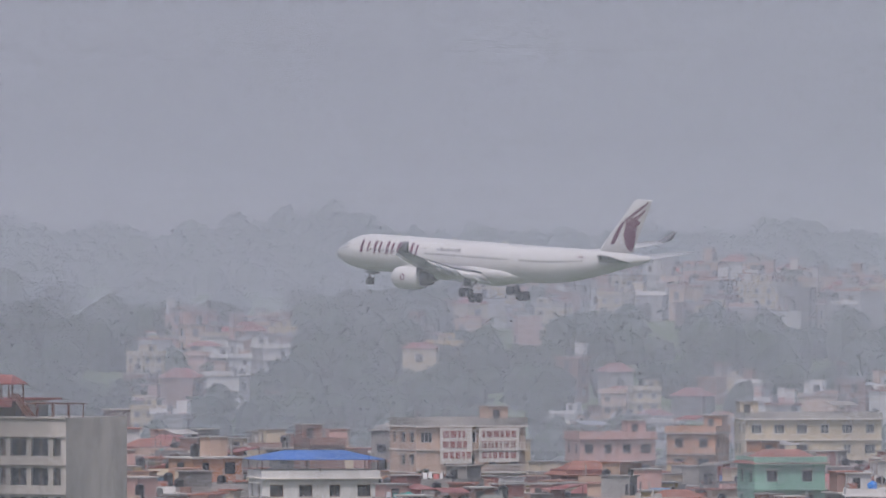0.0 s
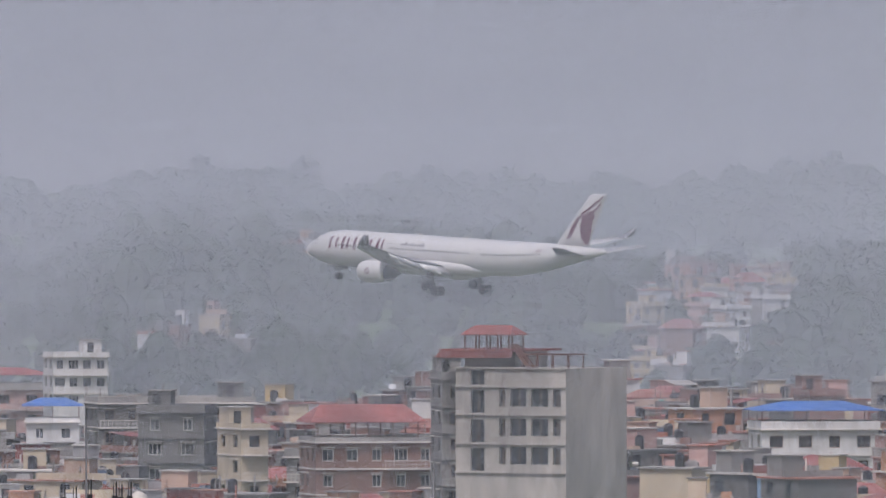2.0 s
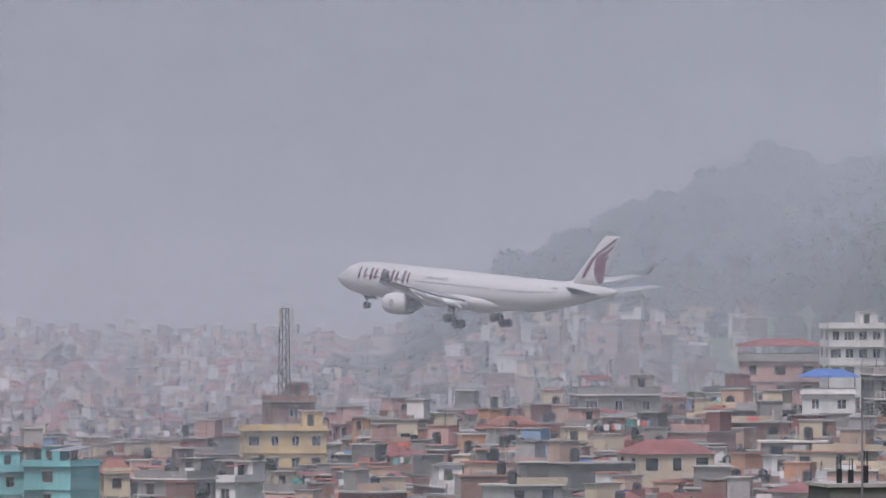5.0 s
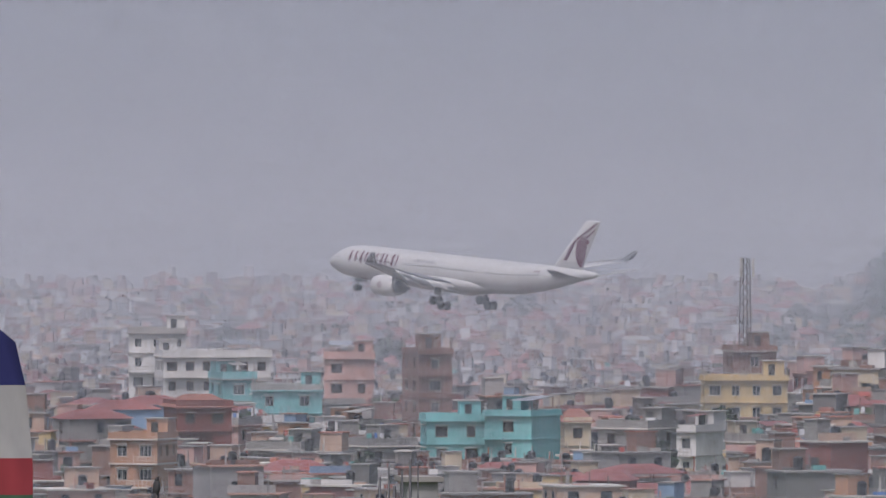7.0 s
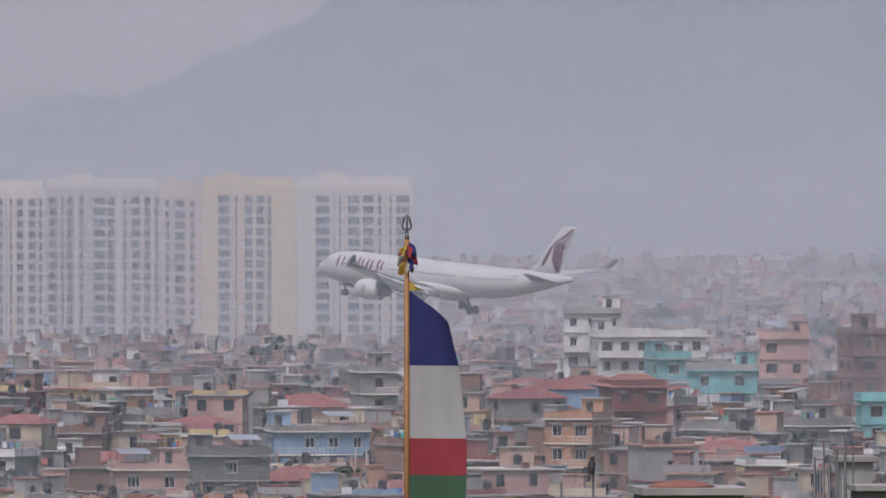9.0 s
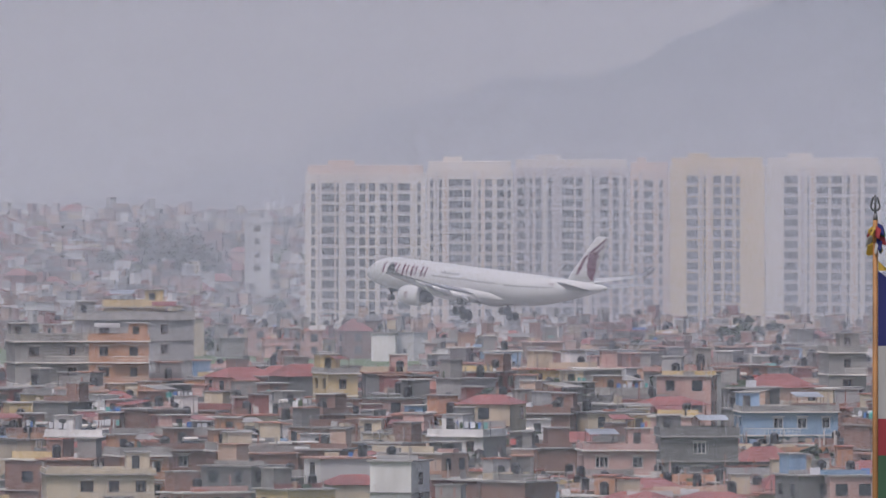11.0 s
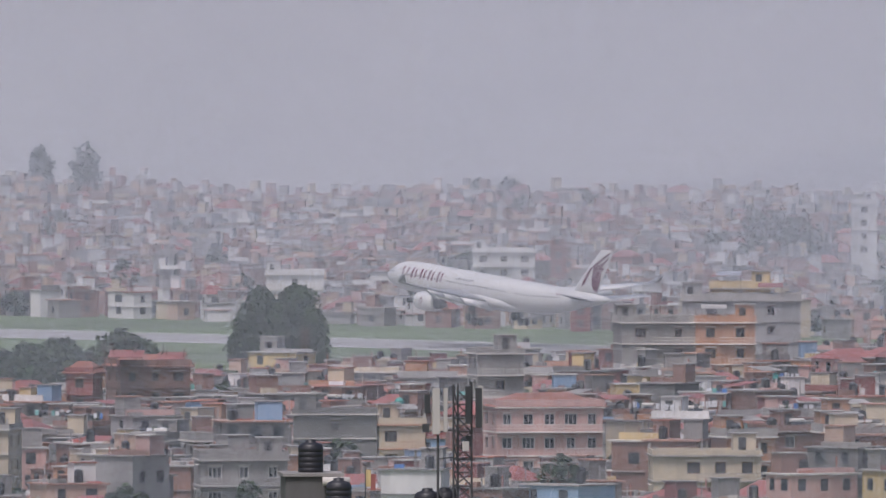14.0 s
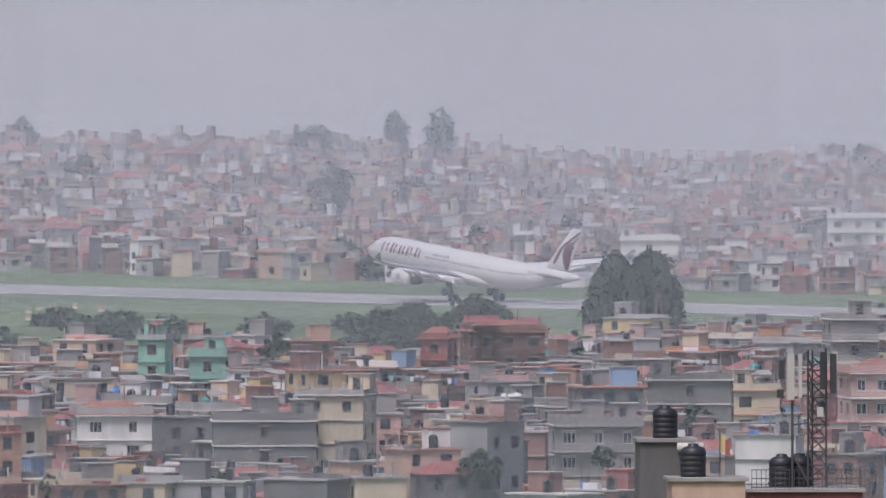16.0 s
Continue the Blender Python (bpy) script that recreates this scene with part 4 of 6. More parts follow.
# west: grey block, rooftop terrace house, pink house
landmark(-2262, -2112, 815, 872, 2950, "cement", 3, "bare grey cement house without plaster", 8, 9, 39, side_tone="cement", cols=2)
landmark(-2116, -2010, 815, 868, 2945, "orange", 3, "orange and cream house with window bands", 0, 8, 40, cols=2)
landmark(-2140, -1930, 776, 815, 3030, "grey", 4, "tall grey house with a roof terrace", 0, 9, 41, side_tone="cement", cols=2)
landmark(-2090, -1982, 755, 775, 3040, "yellow", 4, "yellow terrace block on a tall house", 0, 6, 42, cols=2)
landmark(-2492, -2280, 965, 1065, 2550, "pink", 3, "pink house with a red tile roof and pale frames", 12, 8, 43, roof="tile", frame_mat=WHITEFRAME)
landmark(-2200, -2000, 1050, 1095, 2450, "cream", 2, "cream house with green flat ledges", 4, 9, 44)
landmark(-1720, -1640, 872, 920, 2800, "yellow", 2, "mustard yellow house with flat roof", 15, 8, 45)
landmark(-3448, -3308, 1004, 1105, 2550, "cream", 3, "pale yellow house with projecting bays", -12, 8, 46)
landmark(-2684, -2594, 996, 1045, 2600, "cream", 2, "small cream house with an orange parapet", 5, 7, 47, trim=PAINT["orange"])
landmark(-3004, -2838, 1058, 1145, 2450, "cement", 3, "bare cement house with dark openings", 5, 9, 48)
landmark(-2828, -2680, 977, 1032, 2600, "darkcement", 3, "long dark blank wall of a house", 0, 8, 49, side_tone="darkcement", cols=1)
landmark(-3730, -3668, 905, 985, 2805, "green", 3, "pale green house with a blank wall", -8, 8, 50, side_tone="green", cols=1, trim=PAINT["green"])
landmark(-3640, -3575, 935, 980, 2795, "green", 2, "pale green low house with flat roof", 0, 7, 51, trim=PAINT["green"])
landmark(-3600, -3415, 1050, 1130, 2540, "darkcement", 3, "wide dark grey blank wall of a house", 2, 8, 52, side_tone="darkcement", cols=1)
landmark(-3850, -3706, 1040, 1100, 2560, "white", 2, "white house with a red tile roof", 6, 8, 53, roof="tile")
landmark(-3160, -3010, 893, 950, 3000, "brick", 2, "unfinished dark red brick house with scaffold poles", 14, 9, 54, roof="tile")
landmark(-3230, -3165, 905, 950, 2990, "maroon", 2, "small dark red house with a tile roof", -12, 7, 60, roof="tile")
landmark(-2520, -2420, 870, 960, 2900, "cement", 4, "tall cement house with a pale roof hut", 10, 8, 55)
landmark(-2876, -2774, 730, 757, 4180, "white", 3, "broad plain white hall on the far hillside", 0, 9, 56, side_tone="white", cols=1)
landmark(-2510, -2400, 690, 728, 4320, "white", 3, "white stepped building on the far hillside", 0, 9, 57, cols=3)
landmark(-2372, -2345, 684, 732, 4320, "maroon", 3, "narrow dark red wall on the far hillside", 0, 6, 58, side_tone="maroon", cols=1)
landmark(-1840, -1795, 604, 662, 4600, "white", 4, "blank white tower house on the far hillside", 0, 7, 59, side_tone="white", cols=1)


# ---- the row of tall apartment blocks behind the town ----
AP = {"white": mat("tower_white", (0.62, 0.55, 0.48), 0.85, vary=0.05, stain=0.1), "peach": mat("tower_peach", (0.6, 0.45, 0.36), 0.85, vary=0.05, stain=0.1),
      "lilac": mat("tower_lilac", (0.47, 0.41, 0.40), 0.85, vary=0.05, stain=0.1), "yellow": mat("tower_yellow", (0.62, 0.47, 0.26), 0.85, vary=0.05, stain=0.1)}


def apartments(u0, u1, top, tone, stacks, crown_tone, label, r=4450.0):
    """A tower block: stacks are (start, end) shares of the front with openings on every storey."""
    w = (u1 - u0) / F * r
    p = spot((u0 + u1) / 2, top + 14, r)
    b = thing("apartment_block", Matrix.Translation(p) @ pose(0, 0, 0, 0, 0, -math.degrees((u0 + u1) / 2 / F)), label, "building", "tall apartment blocks")
    claim(u0, u1, r, top + 205, 30)
    st, n = 2.3, 14
    holes = [(w * a, w * c, -3.6 - st * k, -3.6 - st * k + 1.75) for a, c in stacks for k in range(n)]
    sh = Shape()
    at = wall(sh, (-w / 2, -6), (w / 2, -6), -45, 0, holes, 1.0)
    part("front_wall", sh.weld(), AP[tone], b)
    for a, c in stacks:
        for k in range(n):
            s0 = Shape()
            q = -3.6 - st * k
            s0.add([at(w * a, q, 0.95), at(w * c, q, 0.95), at(w * c, q + 1.75, 0.95), at(w * a, q + 1.75, 0.95)], [(0, 1, 2, 3)], 0)
            if c - a > 0.06:
                m0 = at(w * (a + c) / 2, q, -0.35)
                s0.box(m0[0], m0[1], m0[2] - 0.25, w * (c - a), 0.9, 0.2, 0, 1)
                s0.box(m0[0], m0[1] - 0.4, m0[2] - 0.1, w * (c - a), 0.08, 0.38, 0, 1)
            part("balcony" if c - a > 0.06 else "window", s0, [GLASS, AP["lilac"]], b)
    sh = Shape()
    sh.box(0, 0.6, -45, w - 0.3, 10.6, 45.2)
    sh.box(0, -5.3, 0.02, w, 1.4, 0.18)
    part("body", sh, AP[tone], b)
    sh = Shape()
    sh.box(0, 0, 0.2, w * 0.96, 10, 1.7)
    sh.box(-w * 0.2, 0, 1.9, w * 0.22, 8, 1.0)
    part("roof_storey", sh, AP[crown_tone], b)
    for k in range(1, len(stacks)):
        s0 = Shape()
        m0 = at(w * (stacks[k - 1][1] + stacks[k][0]) / 2, -45, -0.15)
        s0.box(m0[0], m0[1], m0[2], max(0.2, w * (stacks[k][0] - stacks[k - 1][1]) * 0.4), 0.6, 45)
        part("pilaster", s0, AP[("white", "lilac", "peach")[k % 3]], b)
    return b


apartments(-1733, -1520, 505, "white", ((0.05, 0.085), (0.14, 0.24), (0.26, 0.28), (0.34, 0.41), (0.45, 0.50), (0.53, 0.58), (0.62, 0.68), (0.71, 0.73), (0.77, 0.87), (0.93, 0.96)), "peach",
           "tall white and peach apartment block with balcony stacks")
apartments(-1518, -1366, 498, "white", ((0.04, 0.08), (0.14, 0.18), (0.26, 0.42), (0.44, 0.52), (0.6, 0.63), (0.68, 0.76), (0.82, 0.9), (0.94, 0.98)), "white", "tall white apartment block with dark balcony stacks")
apartments(-1364, -1160, 495, "lilac", ((0.03, 0.1), (0.14, 0.16), (0.19, 0.24), (0.30, 0.33), (0.42, 0.52), (0.54, 0.6), (0.68, 0.7), (0.75, 0.82), (0.86, 0.91), (0.95, 0.98)), "white", "tall pale lilac apartment block with balcony stacks")
apartments(-1158, -1090, 500, "peach", ((0.1, 0.2), (0.35, 0.6), (0.75, 0.85)), "peach", "slim peach apartment tower with windows")
apartments(-1088, -920, 492, "yellow", ((0.18, 0.3), (0.36, 0.38), (0.46, 0.54), (0.58, 0.66), (0.7, 0.74)), "yellow", "tall yellowish apartment block with window stacks")
apartments(-918, -714, 492, "white", ((0.16, 0.28), (0.36, 0.38), (0.44, 0.54), (0.57, 0.66), (0.7, 0.73), (0.8, 0.82), (0.86, 0.97)), "white", "tall white apartment block with balcony stacks at its end")


# ---- masts ----
def lattice_mast(p, w, h, label, material, steps=8, panels=True):
    """A four-legged lattice mast with cross braces and panel antennas."""
    m = thing("lattice_mast", Matrix.Translation(p) @ pose(0, 0, 0, 0, 0, 25), label, "mast", "masts")
    for a, b in ((-1, -1), (1, -1), (1, 1), (-1, 1)):
        sh = Shape()
        sh.bar((a * w / 2, b * w / 2, -0.5), (a * w * 0.38, b * w * 0.38, h), w * 0.07)
        part("leg", sh, material, m)
    for k in range(steps):
        z0, z1 = h * k / steps, h * (k + 1) / steps
        q0, q1 = w / 2 * (1 - 0.24 * k / steps), w / 2 * (1 - 0.24 * (k + 1) / steps)
        c = ((-1, -1), (1, -1), (1, 1), (-1, 1))
        for j in range(4):
            a, b = c[j], c[(j + 1) % 4]
            for qa, za in ((q0, z0), (q1, z1)):
                sh = Shape()
                sh.bar((a[0] * qa, a[1] * qa, za), (b[0] * q1, b[1] * q1, z1), w * 0.045)
                part("brace", sh, material, m)
    if panels:
        for k, (a, b) in enumerate(((-0.75, -0.5), (0.7, -0.6), (0.1, 0.8))):
            sh = Shape()
            sh.box(a * w, b * w, h * 0.8, 0.3, 0.18, h * 0.2)
            part("antenna_panel", sh, PALE, m, "pale antenna panel")
    return m


mm = lattice_mast(spot(645, 763, 2852), 1.25, 12.8, "tall steel lattice mast on a cement roof", STEEL, 9)
lattice_mast(spot(-2808, 906, 3400), 1.0, 7.5, "slim rusty lattice mast beside the large tree", RUST, 8, False)



# ---- foreground rooftops and poles, close below the hill ----
def rooftop(u0, u1, v, r, d, tone, label):
    """The top of a tall house whose roof terrace just reaches into view."""
    p = spot((u0 + u1) / 2, v, r)
    h = thing("foreground_house", Matrix.Translation(p) @ pose(0, 0, 0, 0, 0, 8), label, "house", "foreground houses")
    w = (u1 - u0) / F * r
    low = p.z - ground(p.x, p.y)
    for k, (a, b) in enumerate((((-w / 2, -d / 2), (w / 2, -d / 2)), ((w / 2, -d / 2), (w / 2, d / 2)), ((w / 2, d / 2), (-w / 2, d / 2)), ((-w / 2, d / 2), (-w / 2, -d / 2)))):
        sh = Shape()
        wall(sh, a, b, -low - 1, 0, [])
        part("wall", sh, PAINT[tone], h)
    sh = Shape()
    sh.box(0, 0, -0.12, w + 0.3, d + 0.3, 0.15)
    part("roof_slab", sh, SLAB, h)
    return h, p


# mast terrace
mh, mp = rooftop(-2655, -2455, 1168, 1000, 6, "maroon", "dark red house top with railed terrace under an antenna mast")
sh = Shape()
for k in range(24):
    x = -2.6 + 5.2 * k / 23
    sh.box(x, -2.9, 0.0, 0.03, 0.03, 0.95)
for z in (0.1, 0.5, 0.92):
    sh.box(0, -2.9, z, 5.25, 0.04, 0.04)
part("railing", sh, STEEL, mh, "dark steel railing")
am = thing("antenna_mast", Matrix.Translation(mp + Vector((0.6, 0.6, 0))) @ pose(0, 0, 0, 0, 0, 20), "dark antenna mast with pale panels on a roof terrace", "mast", "masts")
for k, (a, b, h0) in enumerate(((-0.45, -0.3, 6.6), (0.45, -0.3, 6.7), (0, 0.5, 6.6), (-1.2, -0.2, 4.6))):
    sh = Shape()
    sh.bar((a, b, 0), (a, b, h0), 0.1 if k < 3 else 0.13, sides=8)
    part("pole", sh, STEEL, am)
for k in range(9):
    z = 0.4 + 0.65 * k
    q = [(-0.45, -0.3), (0.45, -0.3), (0, 0.5)]
    for j in range(3):
        a, b = q[j], q[(j + 1) % 3]
        for z1 in (z, z + 0.65):
            sh = Shape()
            sh.bar((*a, z), (*b, z1), 0.05)
            part("brace", sh, STEEL, am)
sh = Shape()
sh.bar((-1.2, -0.2, 1.6), (-0.45, -0.3, 0.3), 0.09)
sh.bar((-1.2, -0.2, 4.3), (-0.45, -0.3, 4.4), 0.07)
sh.bar((-1.2, -0.2, 3.0), (-0.45, -0.3, 3.1), 0.07)
part("strut", sh, STEEL, am)
for a, b, z, w2, hh, mt in ((-1.35, -0.4, 4.2, 0.34, 2.2, PALE), (-0.85, -0.3, 4.3, 0.16, 2.1, PALE), (0.75, -0.5, 4.5, 0.28, 1.9, STEEL), (0.2, -0.6, 4.7, 0.25, 1.8, STEEL), (1.0, 0.1, 4.6, 0.24, 1.9, PALE),
                            (-1.75, -0.3, 5.2, 0.25, 0.9, STEEL), (-1.8, -0.2, 4.3, 0.3, 0.4, STEEL), (0.5, 0.4, 3.6, 0.3, 0.5, STEEL), (0.1, -0.5, 3.4, 0.28, 0.45, PALE)):
    sh = Shape()
    sh.box(a, b, z, w2, 0.16, hh)
    part("antenna_panel", sh, mt, am)
sh = Shape()
for k in range(7):
    a0, a1 = k / 7 * math.pi, (k + 1) / 7 * math.pi
    sh.bar((-1.5 - 0.35 * math.sin(a0), -0.3, 3.9 + 0.5 * math.cos(a0)), (-1.5 - 0.35 * math.sin(a1), -0.3, 3.9 + 0.5 * math.cos(a1)), 0.035)
part("cable", sh, TANK, am, "hanging black cable loop")
put_tank(mp + Vector((-1.0, 0.5, 0.03)), 0)
put_tank(mp + Vector((-0.2, 1.2, 0.03)), 0)

# stair tower with a black tank
th, tp = rooftop(-2846, -2748, 1081, 1005, 4, "darkcement", "dark cement stair tower top with water tank")
put_tank(tp + Vector((0.0, 0, 0.03)), 0)
sh = Shape()
sh.loft([[(0.45 + 1.3 * k, -2.2 + 0.22 * math.cos(j * math.tau / 12), -0.35 + 0.22 * math.sin(j * math.tau / 12)) for j in range(12)] for k in (0, 1)])
wt = new("solar_water_heater", sh.mesh("solar_water_heater", PALE, True))
wt.matrix_basis = Matrix.Translation(tp + Vector((0.3, 0, 0)))
tagged(wt, "white drum of a solar water heater", "water heater")
lower, lp = rooftop(-2790, -2660, 1150, 985, 4, "peach", "peach house top below the stair tower")
put_tank(lp + Vector((-0.6, 0, 0.03)), 0)
fl = thing("roof_flag", Matrix.Translation(lp + Vector((0.7, -0.5, 0))), "small red and yellow flag on a thin pole", "flag")
sh = Shape()
sh.bar((0, 0, 0), (0, 0, 2.2), 0.05, sides=6)
part("pole", sh, STEEL, fl)
for k, mt in enumerate((PAINT["yellow"], TIN_RED)):
    sh = Shape()
    sh.loft([[(0.02 + 0.22 * k + 0.24 * j, 0.03 * math.sin(4 * j + k), z) for j in (0, 0.5, 1)] + [(0.02 + 0.22 * k + 0.24 * j, 0.03 * math.sin(4 * j + k) + 0.012, z) for j in (1, 0.5, 0)] for z in (1.2 - 0.15 * k, 2.0 - 0.2 * k)])
    part("cloth", sh, mt, fl)

# column stubs and a dish on the eastern roof
ch, cp = rooftop(1590, 1800, 906, 900, 5, "darkcement", "dark unfinished house top with column stubs")
for k, (dx, hh) in enumerate(((-1.9, 1.1), (-1.4, 1.0), (-0.75, 1.3), (0.35, 1.2), (0.6, 1.1), (1.0, 1.2))):
    sh = Shape()
    sh.box(dx, -1.2, 0, 0.22, 0.22, hh * 0.6)
    for a, b in ((-0.07, -0.07), (0.07, 0.07), (0.07, -0.07)):
        sh.box(dx + a, -1.2 + b, hh * 0.6, 0.03, 0.03, hh * 0.5)
    part("column_stub", sh, TANK, ch, "dark column stub with bare rods")
sh = Shape()
sh.lathe(0, 0, [(0.1, 0), (0.36, 0.1), (0.44, 0.4), (0.36, 0.72), (0.12, 0.86)], 16)
ob = new("round_water_tank", sh.mesh("round_water_tank", PALE, True))
ob.matrix_basis = Matrix.Translation(cp + Vector((1.55, -0.8, 0.03)))
tagged(ob, "round pale plastic water tank on a roof", "water tank")


def plain_pole(u, v, r, w, label, depth=6.0):
    p = spot(u, v, r)
    sh = Shape()
    low = p.z - ground(p.x, p.y)
    sh.lathe(0, 0, [(w * 0.7, -low - 0.5), (w / 2, -low * 0.3), (w / 2 * 0.8, 0)], 8)
    ob = new("pole", sh.mesh("pole", STEEL, True))
    ob.matrix_basis = Matrix.Translation(p)
    return tagged(ob, label, "pole", "poles")


plain_pole(1668, 752, 880, 0.1, "slim dark steel pole above the roofs")
plain_pole(2283, 830, 800, 0.1, "slim dark steel pole beside houses")
plain_pole(-451, 1030, 330, 0.05, "thin dark post near the prayer flag")
for u, v, w in ((-2, 985, 0.09), (14, 960, 0.07), (24, 1000, 0.12), (38, 972, 0.08), (52, 955, 0.1), (66, 965, 0.05), (8, 1010, 0.1)):
    plain_pole(u, v, 600, w, "rough dark pole in a cluster of roof poles")
gp, q = rooftop(40, 95, 985, 610, 1.5, "grey", "pale grey chimney top between poles")
gp, q = rooftop(70, 135, 1036, 600, 2, "darkcement", "dark low roof edge with rubble")
gp, q = rooftop(-310, -140, 1040, 450, 2.5, "darkcement", "dark weathered roof edge with a worn clay mound")
sh = Shape()
sh.lathe(0, 0, [(0.75, 0), (0.6, 0.07), (0.35, 0.12), (0.1, 0.16)], 12)
ob = new("clay_mound", sh.mesh("clay_mound", ROOFTILE, True))
ob.matrix_basis = Matrix.Translation(q + Vector((-0.15, -0.4, 0.03)))
tagged(ob, "worn brown clay mound on a dark roof", "mound")

# perched bird on its post
FEATHER = mat("dark_feathers", (0.03, 0.028, 0.03), 0.7)
plain_pole(-394, 1012, 320, 0.04, "thin post with a bird on it")
bp = spot(-394, 1012, 320)
bird = thing("bird", Matrix.Translation(bp) @ pose(0, 0, 0, 0, -35, 60) @ Matrix.Scale(0.9, 4), "dark crow-like bird perched on a post", "bird")
sh = Shape()
sh.loft([[(x, r * math.cos(k * math.tau / 10), z + r * math.sin(k * math.tau / 10)) for k in range(10)] for x, r, z in ((-0.1, 0.015, 0.02), (-0.07, 0.05, 0.05), (0, 0.075, 0.1), (0.06, 0.06, 0.15), (0.09, 0.03, 0.18))])
part("body", sh, FEATHER, bird, "", True)
sh = Shape()
sh.loft([[(x, r * math.cos(k * math.tau / 10), z + r * math.sin(k * math.tau / 10)) for k in range(10)] for x, r, z in ((0.05, 0.02, 0.2), (0.08, 0.04, 0.21), (0.12, 0.03, 0.21), (0.18, 0.005, 0.2))])
part("head", sh, FEATHER, bird, "", True)
sh = Shape()
sh.add([(-0.07, -0.03, 0.06), (-0.07, 0.03, 0.06), (-0.22, 0.045, -0.02), (-0.22, -0.045, -0.02), (-0.07, 0, 0.045), (-0.22, 0, -0.035)], [(0, 1, 2, 3), (0, 4, 5, 3), (1, 2, 5, 4)])
part("tail", sh, FEATHER, bird)
for b in (-0.03, 0.03):
    sh = Shape()
    sh.bar((0.01, b, 0.06), (0.01, b, 0), 0.012, sides=5)
    part("leg", sh, FEATHER, bird)

# tall prayer flag
FLAG_R = 300.0
top = spot(-724, 600, FLAG_R)
base_z = ground(top.x, top.y)
prayer = thing("prayer_flag", Matrix.Translation((top.x, top.y, base_z)), "tall striped prayer flag on a wooden pole", "flag")
FH = top.z - base_z
WOOD = mat("varnished_pole", (0.36, 0.17, 0.05), 0.6, vary=0.3, scale=4)
sh = Shape()
sh.lathe(0, 0, [(0.055, -0.5), (0.042, FH * 0.6), (0.036, FH)], 10)
part("pole", sh, WOOD, prayer, "brown wooden pole", True)
CLOTH = {k: mat("cloth_" + k, c, 0.9, vary=0.12, scale=3, stain=0.2) for k, c in {"blue": (0.022, 0.025, 0.13), "white": (0.4, 0.39, 0.385), "red": (0.28, 0.035, 0.045), "green": (0.045, 0.1, 0.055), "yellow": (0.55, 0.36, 0.06)}.items()}
# finial: a small dark trident over a knot of coloured ribbons
sh = Shape()
sh.lathe(0, 0, [(0.03, FH), (0.035, FH + 0.02), (0.02, FH + 0.1)], 10)
sh.bar((0, 0, FH + 0.05), (0, 0, FH + 0.36), 0.03, sides=6)
for d in (-1, 1):
    for k in range(5):
        a0, a1 = k / 5 * 2.2, (k + 1) / 5 * 2.2
        sh.bar((d * 0.065 * math.sin(a0), 0, FH + 0.2 - 0.07 * math.cos(a0)), (d * 0.065 * math.sin(a1), 0, FH + 0.2 - 0.07 * math.cos(a1)), 0.028, sides=6)
    sh.bar((d * 0.052, 0, FH + 0.24), (d * 0.03, 0, FH + 0.33), 0.028, sides=6)
part("finial", sh, STEEL, prayer, "dark metal trident finial", True)
fr = random.Random(9)
for k in range(26):
    sh = Shape()
    a = fr.uniform(0, 6.28)
    z0 = FH - 0.02 - fr.uniform(0, 0.32)
    out = fr.uniform(0.07, 0.15)
    q = [(0.03 * math.cos(a), 0.03 * math.sin(a), z0), (out * math.cos(a + 0.3), out * math.sin(a + 0.3), z0 - 0.05), (out * 1.15 * math.cos(a), out * 1.15 * math.sin(a), z0 - 0.17), (out * 0.6 * math.cos(a - 0.4), out * 0.6 * math.sin(a - 0.4), z0 - 0.14)]
    sh.add(q + [(x * 0.9, y * 0.9, z - 0.02) for x, y, z in q], [(0, 1, 2, 3), (4, 7, 6, 5), (0, 4, 5, 1), (1, 5, 6, 2), (2, 6, 7, 3), (3, 7, 4, 0)])
    part("ribbon", sh, CLOTH[fr.choice(["red", "green", "white", "red", "blue", "yellow"]) if k < 23 else "yellow"], prayer)
BANDS = []


def band(name, z1, z0, color, right1, right0, ripple, slant=0.0):
    """A stiffly hanging band of cloth from the pole outwards with a few folds."""
    sh = Shape()
    nx, nz = 14, 8
    front, back = [], []
    for j in range(nz + 1):
        k = j / nz
        for i in range(nx + 1):
            e = i / nx
            wd = right1 + (right0 - right1) * k
            x = 0.04 + wd * e
            zz = z1 + (z0 - z1) * k - slant * e * (1 - k)
            y = ripple * math.sin(e * 7 + 1.6 * zz) * (0.2 + e)
            front.append((x, y, zz))
            back.append((x, y + 0.01, zz))
    n = (nx + 1) * (nz + 1)
    faces = []
    for j in range(nz):
        for i in range(nx):
            a = j * (nx + 1) + i
            faces.append((a, a + 1, a + nx + 2, a + nx + 1))
            faces.append((n + a + nx + 1, n + a + nx + 2, n + a + 1, n + a))
    sh.add(front + back, faces)
    ob = part("cloth_band", sh, CLOTH[color], prayer, color + " cloth band", True)
    ob.location = (0, 0, 0)
    BANDS.append(ob)
    return ob


pz = lambda v: FH - (v - 600) / F * FLAG_R
band("a", pz(672), pz(690), "yellow", 0.1, 0.24, 0.02, 0.1)
band("b", pz(690), pz(823), "blue", 0.6, 0.74, 0.06, 0.45)
band("c", pz(822), pz(952), "white", 0.74, 0.83, 0.06)
band("d", pz(951), pz(1017), "red", 0.83, 0.84, 0.06)
band("e", pz(1016), pz(1110), "green", 0.84, 0.83, 0.06)
band("f", pz(1109), pz(1240), "yellow", 0.83, 0.82, 0.06)


